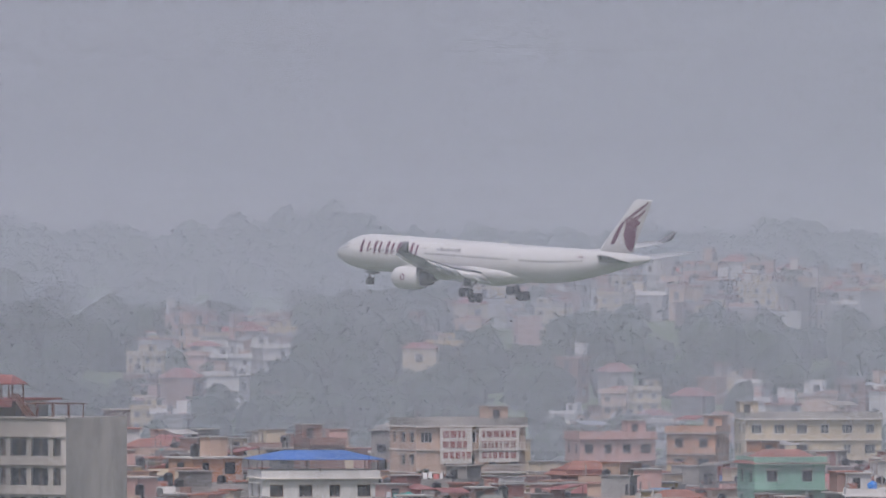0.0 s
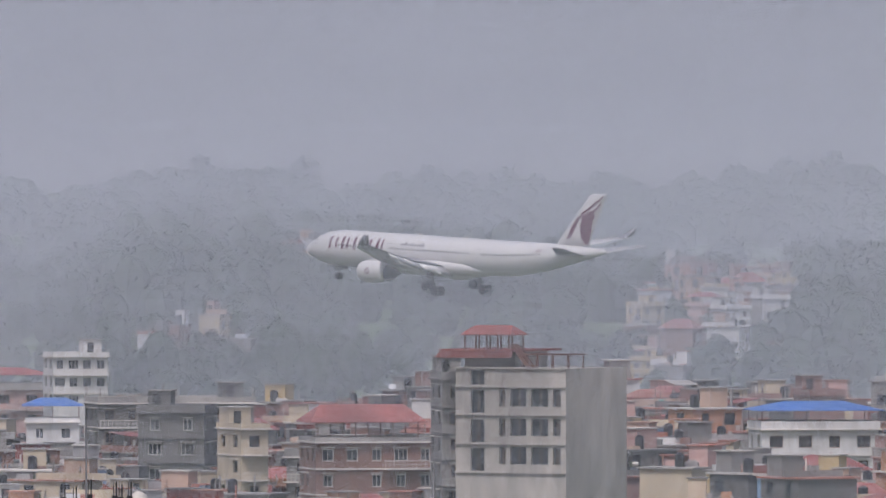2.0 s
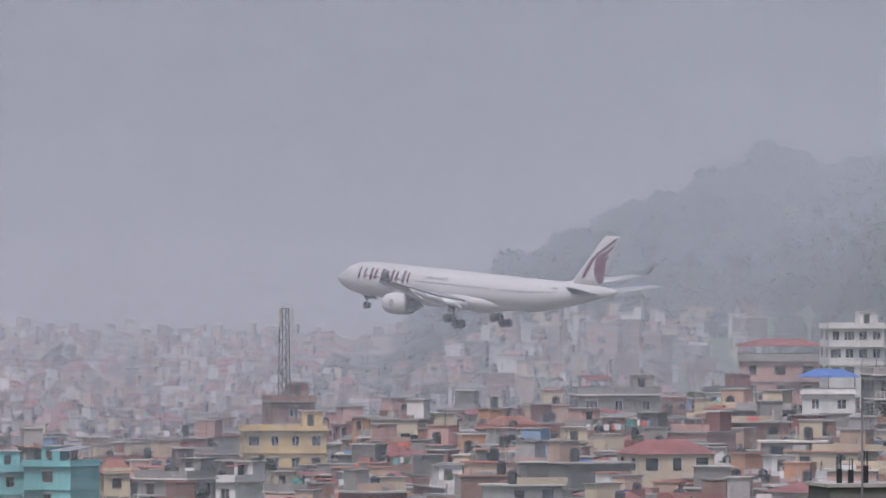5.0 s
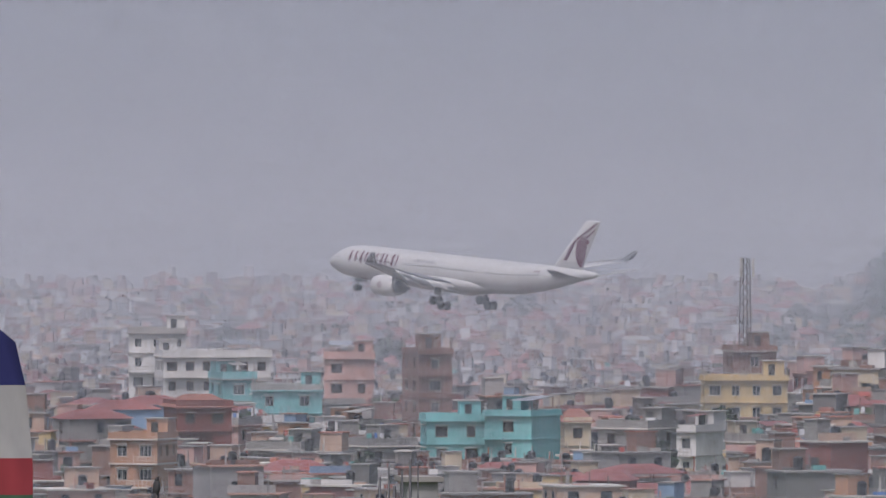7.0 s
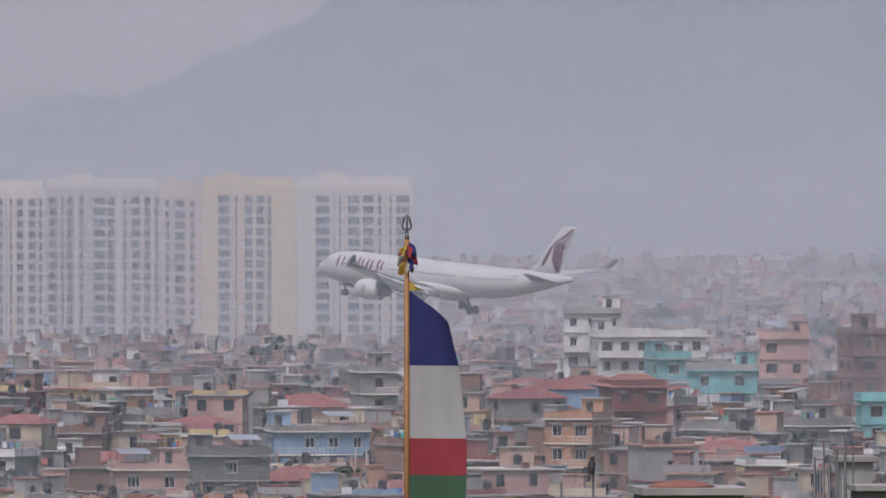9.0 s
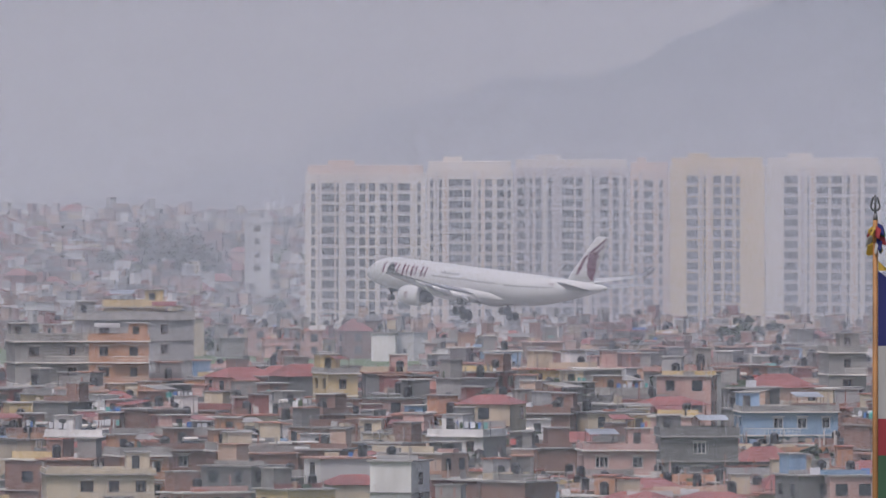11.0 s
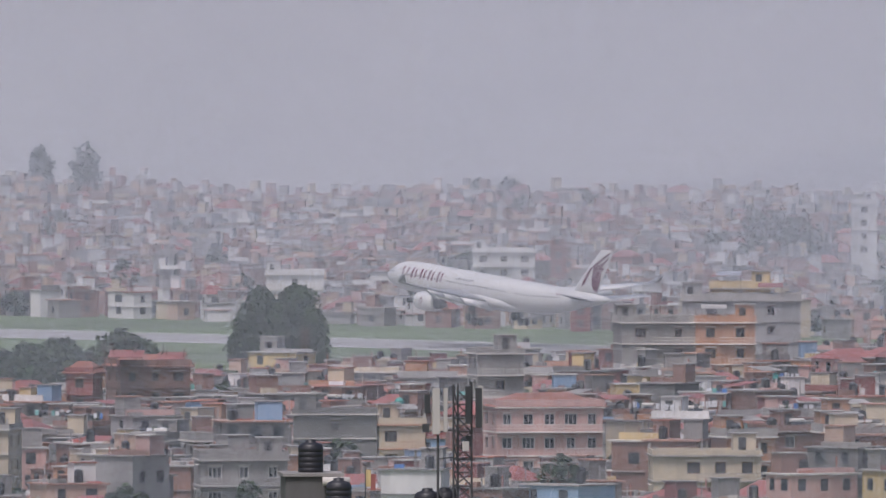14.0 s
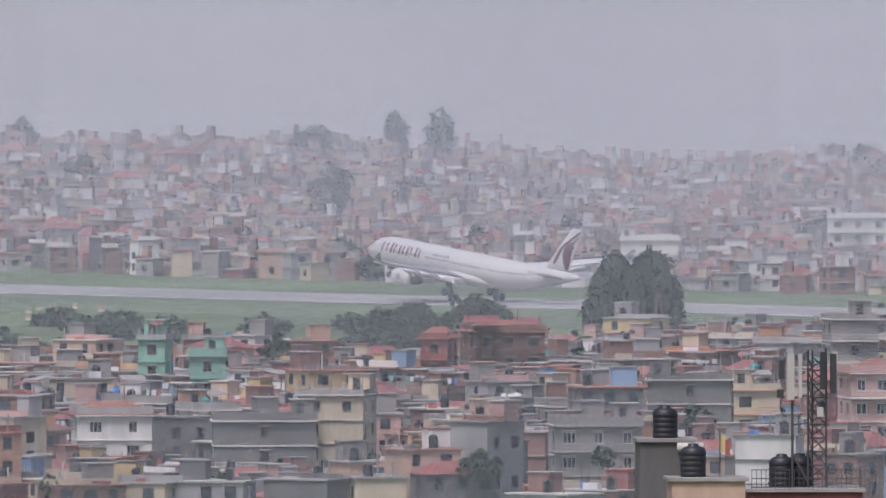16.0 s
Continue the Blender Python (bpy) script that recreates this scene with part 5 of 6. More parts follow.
# generic houses, each a thing: the nearest belt of the town
rng = random.Random(11)
PROTO = []
for tone, w, d, fl, roof, side in STYLES:
    PROTO.append([None, tone, w, d, fl, roof, side])


def near_limit(u):
    """Distance at which the town comes into view from below."""
    return 2200 + 170 * smoothstep(1600, -600, u) + 30 * smoothstep(-600, -2500, u)


placed = []
ROOFS = []
for k in range(235):
    for attempt in range(30):
        u = rng.uniform(-4050, 4050)
        r = near_limit(u) + 60 + rng.random() * 430
        x, y = r * math.sin(u / F), r * math.cos(u / F)
        if free(u, r, 6) and clear(u, r, ground(x, y) + 9.5) and all((x - a) ** 2 + (y - b) ** 2 > 11.5 ** 2 for a, b in placed):
            break
    else:
        continue
    placed.append((x, y))
    z = ground(x, y)
    p = rng.choice(PROTO)
    turn = rng.choice([-32, -25, 20, 28, 35, -8, 12]) + rng.uniform(-5, 5)
    m = pose(x, y, z, 0, 0, turn)
    if p[0] is None:
        p[0] = house("house", m, p[1], p[2], p[3], p[4], "%s painted town house %s" % (NAMES.get(p[1], p[1]), WORDS[p[5]]) if p[1] not in NAMES else "%s town house %s" % (NAMES[p[1]], WORDS[p[5]]),
                     rng, roof=p[5], side_tone=p[6], storey=2.75, base=9.0)
    else:
        copy_thing(p[0], m)
    if p[5] == "flat":
        ROOFS.append((x, y, z + p[4] * 2.75 + 0.18, p[2], p[3], radians(turn)))
    if p[5] == "flat" and rng.random() < 0.8:
        for j in range(rng.choice([1, 1, 2])):
            off = Matrix.Rotation(radians(turn), 3, "Z") @ Vector((rng.uniform(-0.3, 0.3) * p[2], -0.2 * p[3] + 1.4 * j, p[4] * 2.75 + 0.18))
            put_tank(Vector((x, y, z)) + off, rng.choice([0, 0, 0, 0, 0, 1, 2]))

# washing, planters, solar panels, dishes and drums on the roofs of the near belt
CLUTTER = mat("washing_and_tin", (0, 0, 0), 0.6, island=True, palette=[(0.7, 0.7, 0.7), (0.65, 0.66, 0.68), (0.08, 0.2, 0.5), (0.06, 0.09, 0.04), (0.5, 0.12, 0.1), (0.05, 0.08, 0.04), (0.6, 0.6, 0.62), (0.12, 0.35, 0.33)])
junk = Shape()
jr = random.Random(91)
for x, y, z, w, d, turn in ROOFS:
    c, s = math.cos(turn), math.sin(turn)
    place = lambda a, b: (x + a * c - b * s, y + a * s + b * c)
    for k in range(jr.randint(2, 5)):
        a, b = jr.uniform(-0.42, 0.42) * w, jr.uniform(-0.48, 0.1) * d
        px, py = place(a, b)
        pick = jr.random()
        if pick < 0.3:
            # a washing line on two posts
            ln = jr.uniform(1.8, 3.2)
            for e in (-0.5, 0.5):
                junk.box(*place(a + e * ln, b), z, 0.06, 0.06, 1.7, turn, 1)
            q = -ln / 2 + 0.15
            while q < ln / 2 - 0.4:
                cw = jr.uniform(0.3, 0.75)
                junk.box(*place(a + q + cw / 2, b), z + jr.uniform(0.7, 0.95), cw, 0.05, 0.7, turn, 0)
                q += cw + jr.uniform(0.05, 0.5)
        elif pick < 0.55:
            # planters along the parapet
            for e in range(jr.randint(2, 5)):
                gx, gy = place(a + 0.55 * e - 1, -d * 0.46)
                junk.lathe(gx, gy, [(0.14, z), (0.2, z + 0.3)], 6, 2)
                crown_bits = jr.randint(7, 12)
                for _ in range(crown_bits):
                    ox, oy, oz = jr.uniform(-0.3, 0.3), jr.uniform(-0.3, 0.3), z + jr.uniform(0.3, 1.0)
                    q = [(gx + ox + jr.uniform(-0.2, 0.2), gy + oy + jr.uniform(-0.2, 0.2), oz + jr.uniform(-0.2, 0.2)) for _ in range(4)]
                    junk.add(q, [(0, 1, 2), (0, 2, 3), (0, 1, 3), (1, 2, 3)], 3)
        elif pick < 0.7:
            # tilted solar panel with its drum
            q = [(-0.9, -0.7, 0.15), (0.9, -0.7, 0.15), (0.9, 0.6, 1.0), (-0.9, 0.6, 1.0)]
            q = [(*place(a + e, b + f), z + g) for e, f, g in q]
            junk.add(q + [(u1, v1, w1 - 0.08) for u1, v1, w1 in q], [(0, 1, 2, 3), (7, 6, 5, 4), (0, 4, 5, 1), (1, 5, 6, 2), (2, 6, 7, 3), (3, 7, 4, 0)], 4)
            junk.bar((*place(a - 0.9, b + 0.7), z + 1.15), (*place(a + 0.9, b + 0.7), z + 1.15), 0.5, 5, 8)
            for e in (-0.7, 0.7):
                junk.box(*place(a + e, b + 0.6), z, 0.06, 0.06, 1.0, turn, 1)
        else:
            junk.box(px, py, z, jr.uniform(0.5, 1.5), jr.uniform(0.4, 1.0), jr.uniform(0.4, 1.3), turn, jr.choice([0, 0, 2]))
tagged(new("rooftop_clutter", junk.mesh("rooftop_clutter", [CLUTTER, STEEL, ROOFTILE, LEAF, GLASS, PALE])), "washing lines, planters, solar panels and crates on flat roofs", "clutter", kind="stuff")

# clusters of houses on the wooded hill: bearings and depressions between which they stand
CLUSTERS = ((2040, 2345, 468, 520), (2420, 2610, 462, 505), (2700, 2930, 440, 560), (2640, 2900, 560, 650), (3195, 3350, 470, 530), (3360, 3640, 450, 505),
            (3530, 4000, 430, 520), (2620, 2720, 655, 720), (3130, 3210, 545, 590), (3390, 4050, 620, 720), (1740, 1960, 612, 655))


def built(u, r):
    """Whether the hillside at that place belongs to a cluster of houses."""
    x, y = r * math.sin(u / F), r * math.cos(u / F)
    v = (EYE - ground(x, y)) / r * F
    return any(a < u < b and c < v < d for a, b, c, d in CLUSTERS)


# houses of the hill that stand out singly
hill_rng = random.Random(31)
count = 0
for attempt in range(20000):
    if count == 34:
        break
    u, r = hill_rng.uniform(1700, 4000), hill_rng.uniform(3270, 3680)
    x, y = r * math.sin(u / F), r * math.cos(u / F)
    if not built(u, r) or any((x - a) ** 2 + (y - b) ** 2 < 110 for a, b in placed):
        continue
    p = hill_rng.choice([q for q in PROTO if q[0] is not None and q[1] in ("cream", "pink", "white", "peach", "yellow", "grey")])
    placed.append((x, y))
    copy_thing(p[0], pose(x, y, ground(x, y), 0, 0, hill_rng.uniform(-35, 35)) @ Matrix.Scale(0.72, 4))
    count += 1

# the rest of the town, past counting
def far_house(sh, x, y, z, w, d, h, turn, rng, detail=2, hut=True):
    """One small house of the dense town: body, slab, parapet, windows, stair hut, tank."""
    c, s = math.cos(turn), math.sin(turn)
    sh.box(x, y, z - 5, w, d, h + 5, turn, 0)
    if rng.random() < 0.1:
        rise = rng.uniform(1.0, 1.8)
        q = [(-w / 2 - .4, -d / 2 - .4, 0), (w / 2 + .4, -d / 2 - .4, 0), (w / 2 + .4, d / 2 + .4, 0), (-w / 2 - .4, d / 2 + .4, 0), (-w / 4, 0, rise), (w / 4, 0, rise)]
        sh.add([(x + a * c - b * s, y + a * s + b * c, z + h + e) for a, b, e in q], [(0, 1, 5, 4), (1, 2, 5), (2, 3, 4, 5), (3, 0, 4)], 2)
    else:
        sh.box(x, y, z + h, w + 0.7, d + 0.7, 0.2, turn, 1)
        if hut and rng.random() < 0.7:
            a, b = rng.choice([-1, 1]) * w * 0.28, d * 0.2
            hx, hy = x + a * c - b * s, y + a * s + b * c
            sh.box(hx, hy, z + h + 0.2, w * 0.36, d * 0.4, 2.2, turn, 0)
            sh.box(hx, hy, z + h + 2.4, w * 0.42, d * 0.46, 0.15, turn, 1)
        if rng.random() < 0.5:
            a, b = rng.uniform(-0.3, 0.3) * w, -d * 0.3
            sh.box(x + a * c - b * s, y + a * s + b * c, z + h + 0.2, w, 0.15, rng.uniform(0.5, 0.9), turn, 0)
        if detail > 1 and rng.random() < 0.75:
            a, b = rng.uniform(-0.35, 0.35) * w, -d * rng.uniform(0, 0.3)
            sh.lathe(x + a * c - b * s, y + a * s + b * c, [(0.55, z + h + 0.2), (0.55, z + h + 1.5), (0.25, z + h + 1.75)], 7, 3)
        if detail > 1:
            # roof clutter: column stubs, washing, sheets of tin, pots
            for _ in range(rng.randint(2, 6)):
                a, b = rng.uniform(-0.45, 0.45) * w, rng.uniform(-0.5, 0.3) * d
                k = rng.random()
                size = (0.14, 0.14, rng.uniform(0.8, 2.2)) if k < 0.45 else (rng.uniform(0.5, 1.6), 0.06, rng.uniform(0.4, 0.9)) if k < 0.7 else (rng.uniform(0.8, 2.4), rng.uniform(0.6, 1.4), rng.uniform(0.1, 0.7))
                sh.box(x + a * c - b * s, y + a * s + b * c, z + h + 0.2, *size, turn, rng.choice([0, 1, 5, 0, 1]) if k >= 0.45 else 1)
    st = 2.7 if w > 6.5 else 2.3
    for face, ln, off in ((0, w, d), (1, d, w), (2, d, w)):
        n = max(1, int(ln / rng.uniform(2.4, 3.6)))
        if rng.random() < 0.2:
            continue
        for fl in range(max(1, int(h / st))):
            for j in range(n):
                if rng.random() < 0.15:
                    continue
                e = ln * ((j + 0.5) / n - 0.5)
                ww, z0 = rng.uniform(0.45, 0.75), z + fl * st + 0.9
                if face == 0:
                    q = [(e - ww, -off / 2 - 0.05), (e + ww, -off / 2 - 0.05)]
                elif face == 1:
                    q = [(off / 2 + 0.05, e - ww), (off / 2 + 0.05, e + ww)]
                else:
                    q = [(-off / 2 - 0.05, e + ww), (-off / 2 - 0.05, e - ww)]
                g2 = [(x + a * c - b * s, y + a * s + b * c) for a, b in q]
                sh.add([(*g2[0], z0), (*g2[1], z0), (*g2[1], z0 + 1.35), (*g2[0], z0 + 1.35)], [(0, 1, 2, 3)], 4)
    if rng.random() < 0.4:
        for fl in range(1, max(2, int(h / st))):
            sh.box(x, y, z + fl * st - 0.1, w + 0.5, d + 0.6, 0.14, turn, 1)


TOWN_MATS = [WALLS_FAR, ROOFS_FAR, TIN_RED, TANK, GLASS, CLUTTER]


WALLS_DISTANT = mat("distant_walls", (0, 0, 0), 0.9, vary=0.12, scale=0.6, stain=0.25, island=True, palette=[
    tuple(0.88 * e for e in TONES[k]) for k in ("white", "cream", "pink", "cement", "white", "grey", "peach", "brick", "cream", "cement", "white", "brick", "pink", "grey", "darkcement", "white",
                       "peach", "grey", "brick", "peach", "maroon", "brick", "cream", "cement", "pink", "brick", "white", "peach")])
DISTANT_MATS = [WALLS_DISTANT, ROOFS_FAR, TIN_RED, TANK, GLASS, CLUTTER]


def town(name, label, u0, u1, r0, r1, lateral, depth, seed, keep, size=1.0, mats=None):
    rng = random.Random(seed)
    sh = Shape()
    r = r0
    while r < r1:
        u = u0 + rng.uniform(0, lateral / r * F)
        while u < u1:
            uu, rr = u + rng.uniform(-0.2, 0.2) * lateral / r * F, r + rng.uniform(-0.45, 0.45) * depth
            x, y = rr * math.sin(uu / F), rr * math.cos(uu / F)
            if keep(uu, rr, rng) and free(uu, rr, 7):
                fl = rng.choice([1, 2, 2, 2, 3, 3, 3]) if rng.random() < 0.93 else 4
                turn = radians(rng.choice([-32, -25, 20, 28, 35, -8, 12]) + rng.uniform(-6, 6))
                zg = ground(x, y)
                while fl > 1 and not clear(uu, rr, zg + fl * 2.7 + 2.6):
                    fl -= 1
                hut = clear(uu, rr, zg + fl * 2.7 + 2.6)
                if not hut and not clear(uu, rr, zg + 3.0):
                    u += lateral / r * F
                    continue
                far_house(sh, x, y, ground(x, y), size * rng.uniform(5, 9), size * rng.uniform(5, 8), size * fl * 2.7, turn, rng, 2 if rr < 3900 else 1, hut)
            u += lateral / r * F * rng.uniform(0.85, 1.3)
        r += depth
    return tagged(new(name, sh.mesh(name, mats or TOWN_MATS)), label, "town", kind="stuff")


def on_field(u, r):
    """Airfield grass and runway, without houses."""
    x, y = r * math.sin(u / F), r * math.cos(u / F)
    across = ACROSS.dot(Vector((x, y)) - RUN0)
    return r > 3190 + 150 * smoothstep(-3400, -2500, u) and across < 95 and u < -1500


def keep_front(u, r, rng):
    x, y = r * math.sin(u / F), r * math.cos(u / F)
    if on_field(u, r) or r < near_limit(u) or any((x - a) ** 2 + (y - b) ** 2 < 49 for a, b in placed):
        return False
    if u > 1300 and r > 2950:
        return False
    return True


town("town", "dense flat-roofed town of painted and raw concrete houses", -4300, 4300, 2200, 3500, 9, 11.5, 21, keep_front)
town("far_town", "hazy dense town on the far side of the airfield", -4300, 1620, 3500, 4900, 7.0, 11.5, 22,
     lambda u, r, rng: not on_field(u, r) and (u < 760 + 120 * math.sin(r / 90) or (u < 1480 and r < 3960 and rng.random() < 0.6)), 0.63, DISTANT_MATS)
town("hill_town", "pale houses in clusters on the wooded hill", 1600, 4300, 3240, 3700, 8, 10, 23,
     lambda u, r, rng: built(u, r) and rng.random() < 0.92
     and not any((r * math.sin(u / F) - a) ** 2 + (r * math.cos(u / F) - b) ** 2 < 81 for a, b in placed[-34:]), 0.68, DISTANT_MATS)


# ---- trees ----
def crown(sh, x, y, z, w, h, rng, clumps, size, slot=0):
    """A crown of many small leaf clumps with gaps and an uneven outline."""
    for k in range(clumps):
        while True:
            a, b, c = rng.uniform(-1, 1), rng.uniform(-1, 1), rng.uniform(-1, 1)
            if 0.25 < a * a + b * b + c * c < 1:
                break
        k2 = 1 - 0.35 * max(0, c) + 0.18 * math.sin(a * 5 + x) * math.cos(b * 4 + c * 3)
        p = Vector((x + a * w / 2 * k2, y + b * w / 2 * k2, z + h * (0.55 + 0.45 * c)))
        s = size * rng.uniform(0.6, 1.3)
        q = [Vector((rng.uniform(-1, 1), rng.uniform(-1, 1), rng.uniform(-0.8, 0.8))).normalized() * s for _ in range(5)]
        sh.add([tuple(p + o) for o in q], [(0, 1, 2), (0, 2, 3), (0, 3, 4), (1, 2, 4), (1, 3, 4)], slot)


def tree(p, w, h, label, seed, clumps=500, size=0.55, group="trees"):
    """A tapered trunk with limbs and a crown of leaf clumps."""
    rng = random.Random(seed)
    t = thing("tree", Matrix.Translation(p), label, "tree", group)
    sh = Shape()
    sh.lathe(0, 0, [(0.045 * h * 0.6, -1.5), (0.035 * h * 0.6, 0.2 * h), (0.02 * h * 0.6, 0.5 * h), (0.01 * h * 0.5, 0.85 * h)], 8)
    for k in range(7):
        a = k * 2.4 + rng.random()
        z0 = h * rng.uniform(0.2, 0.5)
        sh.bar((0, 0, z0), (math.cos(a) * w * 0.33, math.sin(a) * w * 0.33, z0 + h * 0.25), 0.02 * h, sides=5)
    part("trunk", sh, BARK, t)
    sh = Shape()
    crown(sh, 0, 0, 0.08 * h, w * 0.62, 0.8 * h, rng, clumps // 4, size)
    for k in range(14):
        a, q = k * 2.4 + rng.uniform(-0.5, 0.5), rng.uniform(0.12, 0.4)
        hh = rng.uniform(0.3, 0.5) * h
        rise = (1 - 1.3 * q) if k % 3 == 0 else rng.uniform(-0.08, 0.6)
        crown(sh, math.cos(a) * w * q, math.sin(a) * w * q, rise * (h - hh), w * rng.uniform(0.24, 0.36), hh, rng, clumps * 3 // 56, size)
    part("crown", sh, LEAF, t)
    return t


WOODS = mat("wood_foliage", (0, 0, 0), 0.85, vary=0.2, scale=0.25, stain=0.25, island=True, palette=[
    (0.026, 0.045, 0.024), (0.032, 0.054, 0.027), (0.023, 0.040, 0.023), (0.037, 0.058, 0.03)])


def wood_tree(sh, x, y, z, w, h, rng, clumps, size):
    """One tree of a wood: a full inner body of foliage with leaf clumps all over it."""
    lean = rng.uniform(0, 6.28)
    rings = []
    for q, e in ((0.6, 0.0), (0.92, 0.2), (1.0, 0.45), (0.9, 0.7), (0.6, 0.88), (0.15, 0.98)):
        rings.append([(x + w * 0.39 * q * rng.uniform(0.85, 1.1) * math.cos(k * math.tau / 7 + lean), y + w * 0.39 * q * rng.uniform(0.85, 1.1) * math.sin(k * math.tau / 7 + lean), z + h * (0.06 + 0.88 * e)) for k in range(7)])
    sh.loft(rings)
    crown(sh, x, y, z, w, h, rng, clumps, size)


sh = Shape()
rng = random.Random(77)
count = 0
for attempt in range(30000):
    if count == 2900:
        break
    u, r = rng.uniform(650, 4300), rng.uniform(3230, 4420)
    x, y = r * math.sin(u / F), r * math.cos(u / F)
    if 3690 < r < 3990 and rng.random() < 0.8:
        continue
    if (u < 1500 and r < 3960) or (u < 1650 and r < 3480) or (built(u, r) and rng.random() < 0.93) or not free(u, r, 4):
        continue
    top = 5.5 + 3.5 * noise.noise(Vector((u / 90, r / 60, 7)))
    h = (top if r > 3950 else top + 1) * rng.uniform(0.85, 1.25)
    wood_tree(sh, x, y, ground(x, y) - 1.5, rng.uniform(6, 11), h + 1.5, rng, 42, 0.8)
    count += 1
tagged(new("hill_woods", sh.mesh("hill_woods", WOODS)), "hazy dark green woods over the hill", "woods", kind="stuff")

# town trees and bushes among the houses
sh = Shape()
for k in range(620):
    u, r = rng.uniform(-4200, 4200), rng.uniform(2400, 4800)
    x, y = r * math.sin(u / F), r * math.cos(u / F)
    across = ACROSS.dot(Vector((x, y)) - RUN0)
    if u < -1400 and (on_field(u, r) or -60 < across < 95):
        continue
    if not free(u, r, 4) and r < 3000:
        continue
    w = rng.uniform(2.5, 6) if r < 3000 else rng.uniform(4, 9)
    crown(sh, x, y, ground(x, y) + (rng.choice([0, 0, 4]) if r < 3300 else 0), w, w * rng.uniform(0.7, 1.2), rng, 90, 0.13 * w)
for k in range(90):
    u, r = rng.uniform(-4250, -3480), rng.uniform(3330, 3680)
    x, y = r * math.sin(u / F), r * math.cos(u / F)
    if noise.noise(Vector((u / 160, r / 90, 1))) < -0.05:
        continue
    w = rng.uniform(5, 9)
    crown(sh, x, y, ground(x, y) - 1.5, w, w * 0.6, rng, 110, 0.9)
for k in range(46):
    u, r = rng.uniform(-3370, -3080), rng.uniform(3480, 3660)
    x, y = r * math.sin(u / F), r * math.cos(u / F)
    w = rng.uniform(4, 8)
    crown(sh, x, y, ground(x, y) - 1, w, w * (0.5 + 0.45 * smoothstep(-3360, -3200, u)), rng, 110, 0.8)
tagged(new("town_trees", sh.mesh("town_trees", LEAF)), "small green trees and bushes between the houses", "trees", kind="stuff")

BIGTREE = spot(-2854, 905, 3600)
BIGTREE.z = ground(BIGTREE.x, BIGTREE.y)
bt = thing("tree", Matrix.Translation(BIGTREE), "large dark twin-topped tree beside the runway", "tree", "trees")
rng = random.Random(3)
sh = Shape()
for a, lean in ((-1.2, -1.6), (1.4, 2.6)):
    sh.loft([[(a + lean * e + q * math.cos(k * math.tau / 9), q * math.sin(k * math.tau / 9), z) for k in range(9)] for e, q, z in ((0, 0.55, -1.5), (0.3, 0.42, 3.5), (0.7, 0.3, 7.5), (1, 0.1, 12.5))])
    for k in range(6):
        g0 = k * 2.4 + rng.random()
        sh.bar((a + lean * 0.5, 0, 4 + k), (a + lean * 0.6 + 4 * math.cos(g0), 4 * math.sin(g0), 6 + 1.2 * k), 0.22, sides=6)
part("trunk", sh, BARK, bt)
sh = Shape()
for x, y, z, w, h in ((-3.2, 0, 0.2, 8.0, 14.6), (-5.0, -1, 0.0, 8.0, 10.5), (3.2, 0, 0.2, 9.0, 15.2), (5.2, 1, 0.0, 8.0, 11.0), (0.3, -1.5, 0, 8.5, 12.4), (-7.2, 0, 0, 4.6, 6.6), (7.2, -1, 0, 4.6, 7.2),
                      (2.6, -2, 7, 4.4, 7.6), (4.4, 0, 8, 4.0, 6.4), (-2.6, -1.5, 8, 4.2, 6.2), (-4.4, 0, 7, 3.6, 5.4), (-5.6, -2, 3, 4.5, 5.5), (5.8, -2, 3.5, 4.4, 5.5), (0.2, -3, 3, 5, 6),
                      (-3.0, 0, 9.2, 6.4, 5.2), (3.2, 0, 9.6, 7.2, 5.6), (-4.8, -1, 6, 6.0, 5.6), (5.0, -1, 6.2, 6.4, 5.8), (0.4, -1, 7.4, 5.0, 5.0)):
    wood_tree(sh, x, y, z, w, h, rng, int(9 * w * h * 0.55), 0.42)
part("crown", sh, LEAF, bt)

for u, v, r, w, h, seed in ((-1990, 700, 4420, 16, 13, 5), (-1930, 690, 4460, 11, 10, 6), (-3384, 690, 4380, 12, 14, 7), (-3274, 545, 4800, 6.5, 8, 8), (-3194, 550, 4800, 9, 9, 9), (-3420, 560, 4790, 12, 6, 13), (-2080, 690, 4420, 10, 6, 14),
                            (-3930, 535, 4840, 6, 5, 10), (-2500, 585, 4840, 4, 5, 11), (-2440, 590, 4840, 8, 6, 12)):
    p = spot(u, v, r)
    p.z = ground(p.x, p.y)
    tree(p, w, h + max(0.0, spot(u, v, r).z - p.z), "dark hazy tree among the houses of the far hillside", seed, 420, 0.7)

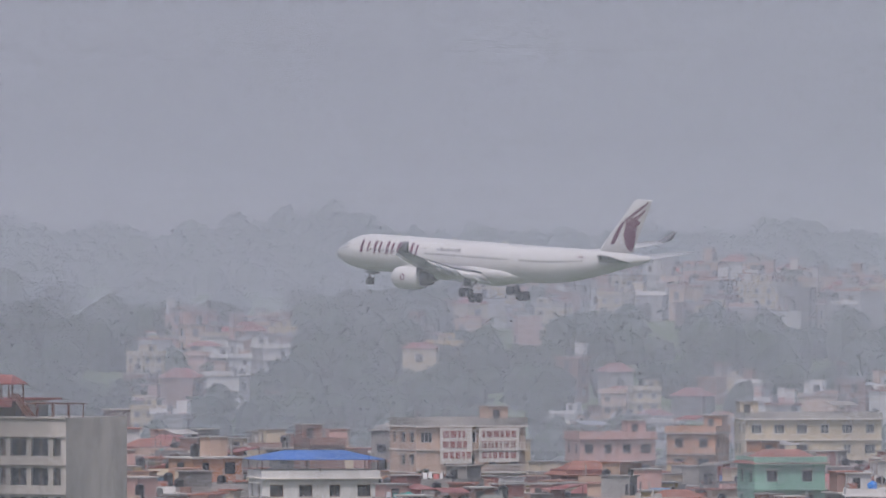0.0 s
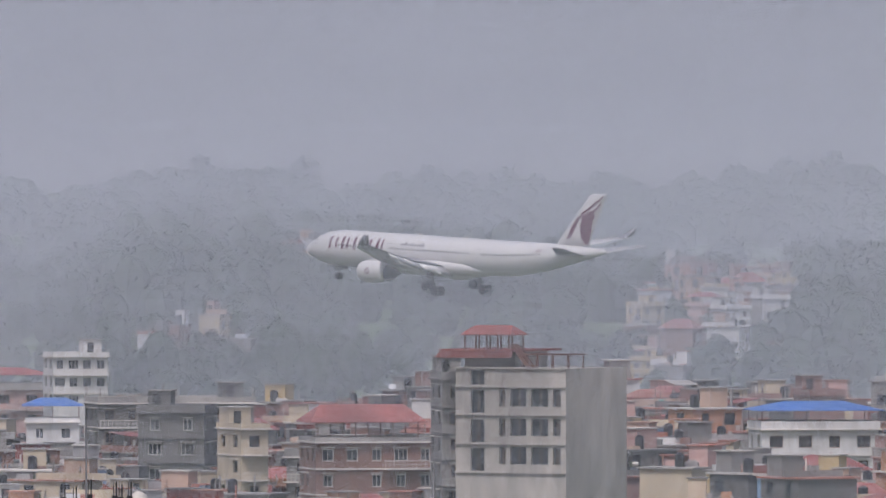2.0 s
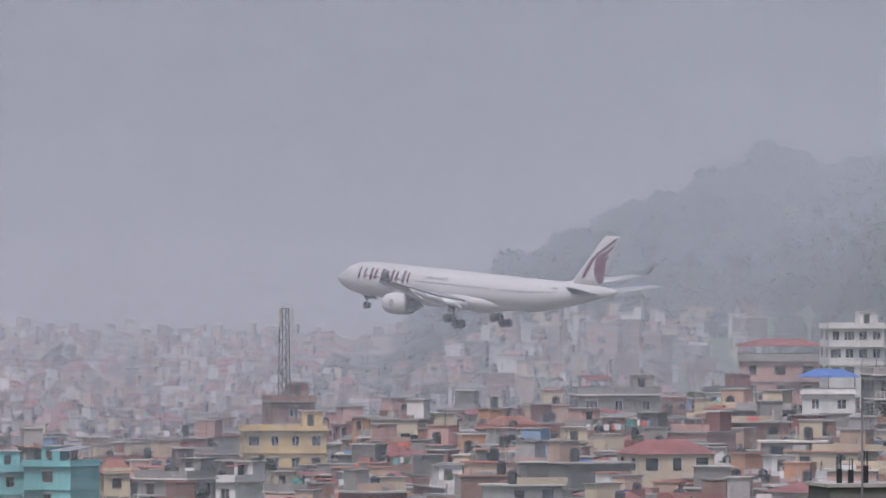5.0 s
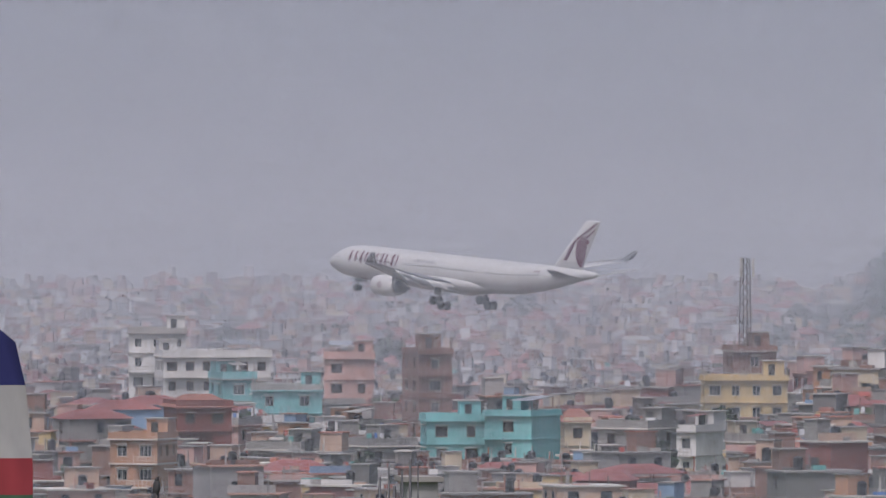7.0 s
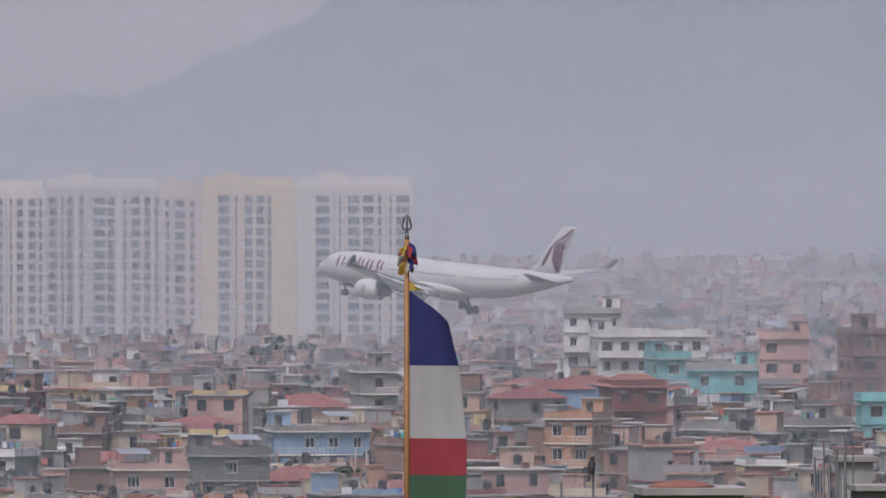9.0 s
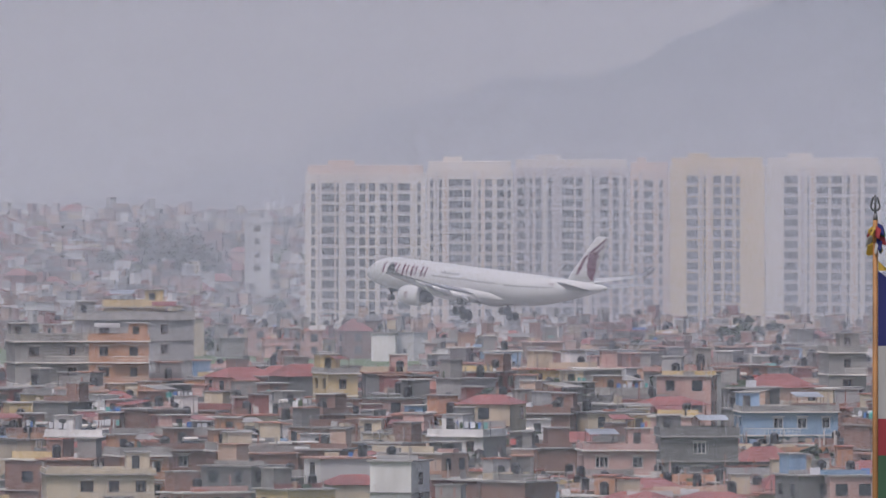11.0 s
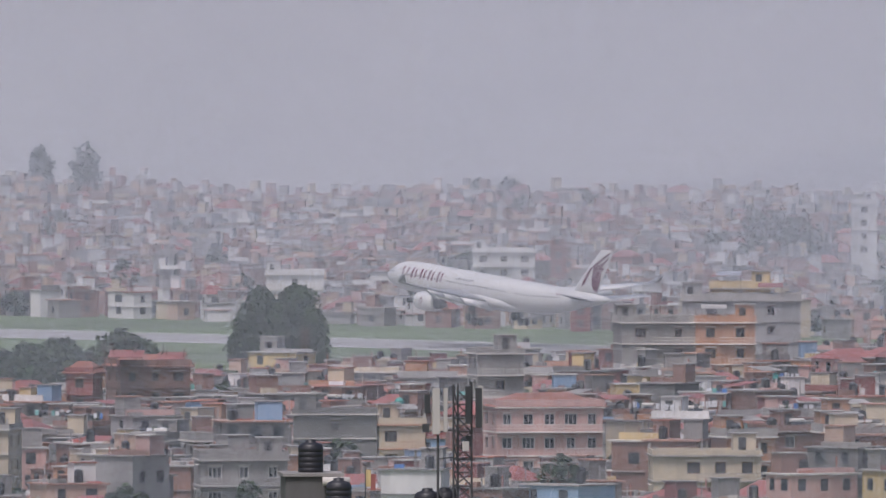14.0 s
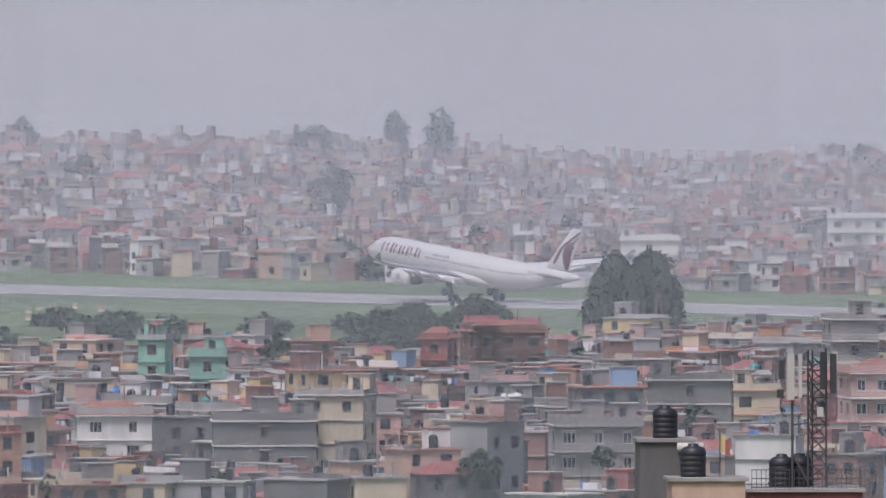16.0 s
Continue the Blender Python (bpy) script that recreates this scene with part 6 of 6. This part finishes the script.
# small markers on the airfield grass and scaffold poles on the dark red house
marker = None
for u, r in ((-3925, 3760), (-3905, 3790), (-3880, 3800), (-3850, 3770), (-3842, 3800), (-3796, 3790), (-3795, 3770), (-3925, 3700), (-3900, 3690)):
    x, y = r * math.sin(u / F), r * math.cos(u / F)
    m = pose(x, y, ground(x, y), 0, 0, 20)
    if marker is None:
        marker = thing("airfield_marker", m, "small white and orange marker board on the airfield grass", "marker", "airfield markers")
        sh = Shape()
        sh.box(0, 0, 0.5, 0.9, 0.12, 0.9)
        part("board", sh, PALE, marker)
        for a in (-0.3, 0.3):
            sh = Shape()
            sh.box(a, 0, -0.2, 0.1, 0.1, 0.75)
            part("leg", sh, STEEL, marker)
        sh = Shape()
        sh.box(0, -0.07, 1.0, 0.9, 0.04, 0.3)
        part("stripe", sh, PAINT["orange"], marker, "orange stripe")
    else:
        copy_thing(marker, m)
scaffold = thing("scaffold", Matrix.Translation(spot(-3087, 890, 2996)), "rusty scaffold poles leaning over an unfinished red roof", "scaffold")
sr = random.Random(4)
for k in range(14):
    sh = Shape()
    x = -7 + k
    sh.bar((x, sr.uniform(-0.5, 2), -0.6), (x + sr.uniform(-1.6, 1.6), sr.uniform(-0.5, 2), sr.uniform(1.2, 3.4)), 0.12, sides=5)
    part("pole", sh, RUST, scaffold)
for x, w, z in ((-3, 5, 1.2), (3.5, 4, 0.9)):
    sh = Shape()
    sh.add([(x - w / 2, -1, z), (x + w / 2, -1, z), (x + w / 2, 2.5, z + 0.9), (x - w / 2, 2.5, z + 0.9), (x - w / 2, -1, z - 0.1), (x + w / 2, -1, z - 0.1), (x + w / 2, 2.5, z + 0.8), (x - w / 2, 2.5, z + 0.8)],
           [(0, 1, 2, 3), (7, 6, 5, 4), (0, 4, 5, 1), (1, 5, 6, 2), (2, 6, 7, 3), (3, 7, 4, 0)])
    part("sheet_roof", sh, TIN_RED, scaffold, "red tin sheet")


def motions():
    """The airliner's approach and touchdown."""
    rows = [(0.0, 277.9, 3130.3, 53.1, 2.8, -1.1, 43.0), (1.5, 221.5, 3198.5, 47.45, 2.3, -0.8, 43.0), (3.0, 165.1, 3266.7, 41.6, 2.6, -0.3, 43.1),
            (6.0, 52.0, 3404.5, 30.1, 4.0, -0.2, 43.8), (7.0, 13.9, 3450.4, 26.85, 3.7, 0.5, 43.9), (10.2, -108.2, 3596.9, 17.4, 3.8, 1.6, 43.5),
            (12.5, -195.0, 3700.6, 10.3, 4.8, 1.0, 42.9), (13.6, -236.2, 3751.6, 8.1, 5.4, 0.9, 43.0), (16.0, -327.8, 3861.2, 3.4, 6.2, 0.2, 43.1)]
    for k, ob in enumerate(BANDS):
        walk(ob, [(t, pose(0, 0, 0, 0, 0, -14 + 9 * math.sin(t * 1.3 + k * 0.02) + 5 * math.sin(t * 2.9 + k * 0.03))) for t in [0.5 * j for j in range(33)]])
    walk(plane, [(t, pose(x, y, z, roll, -pitch, 90 + head)) for t, x, y, z, pitch, roll, head in rows])


motions()
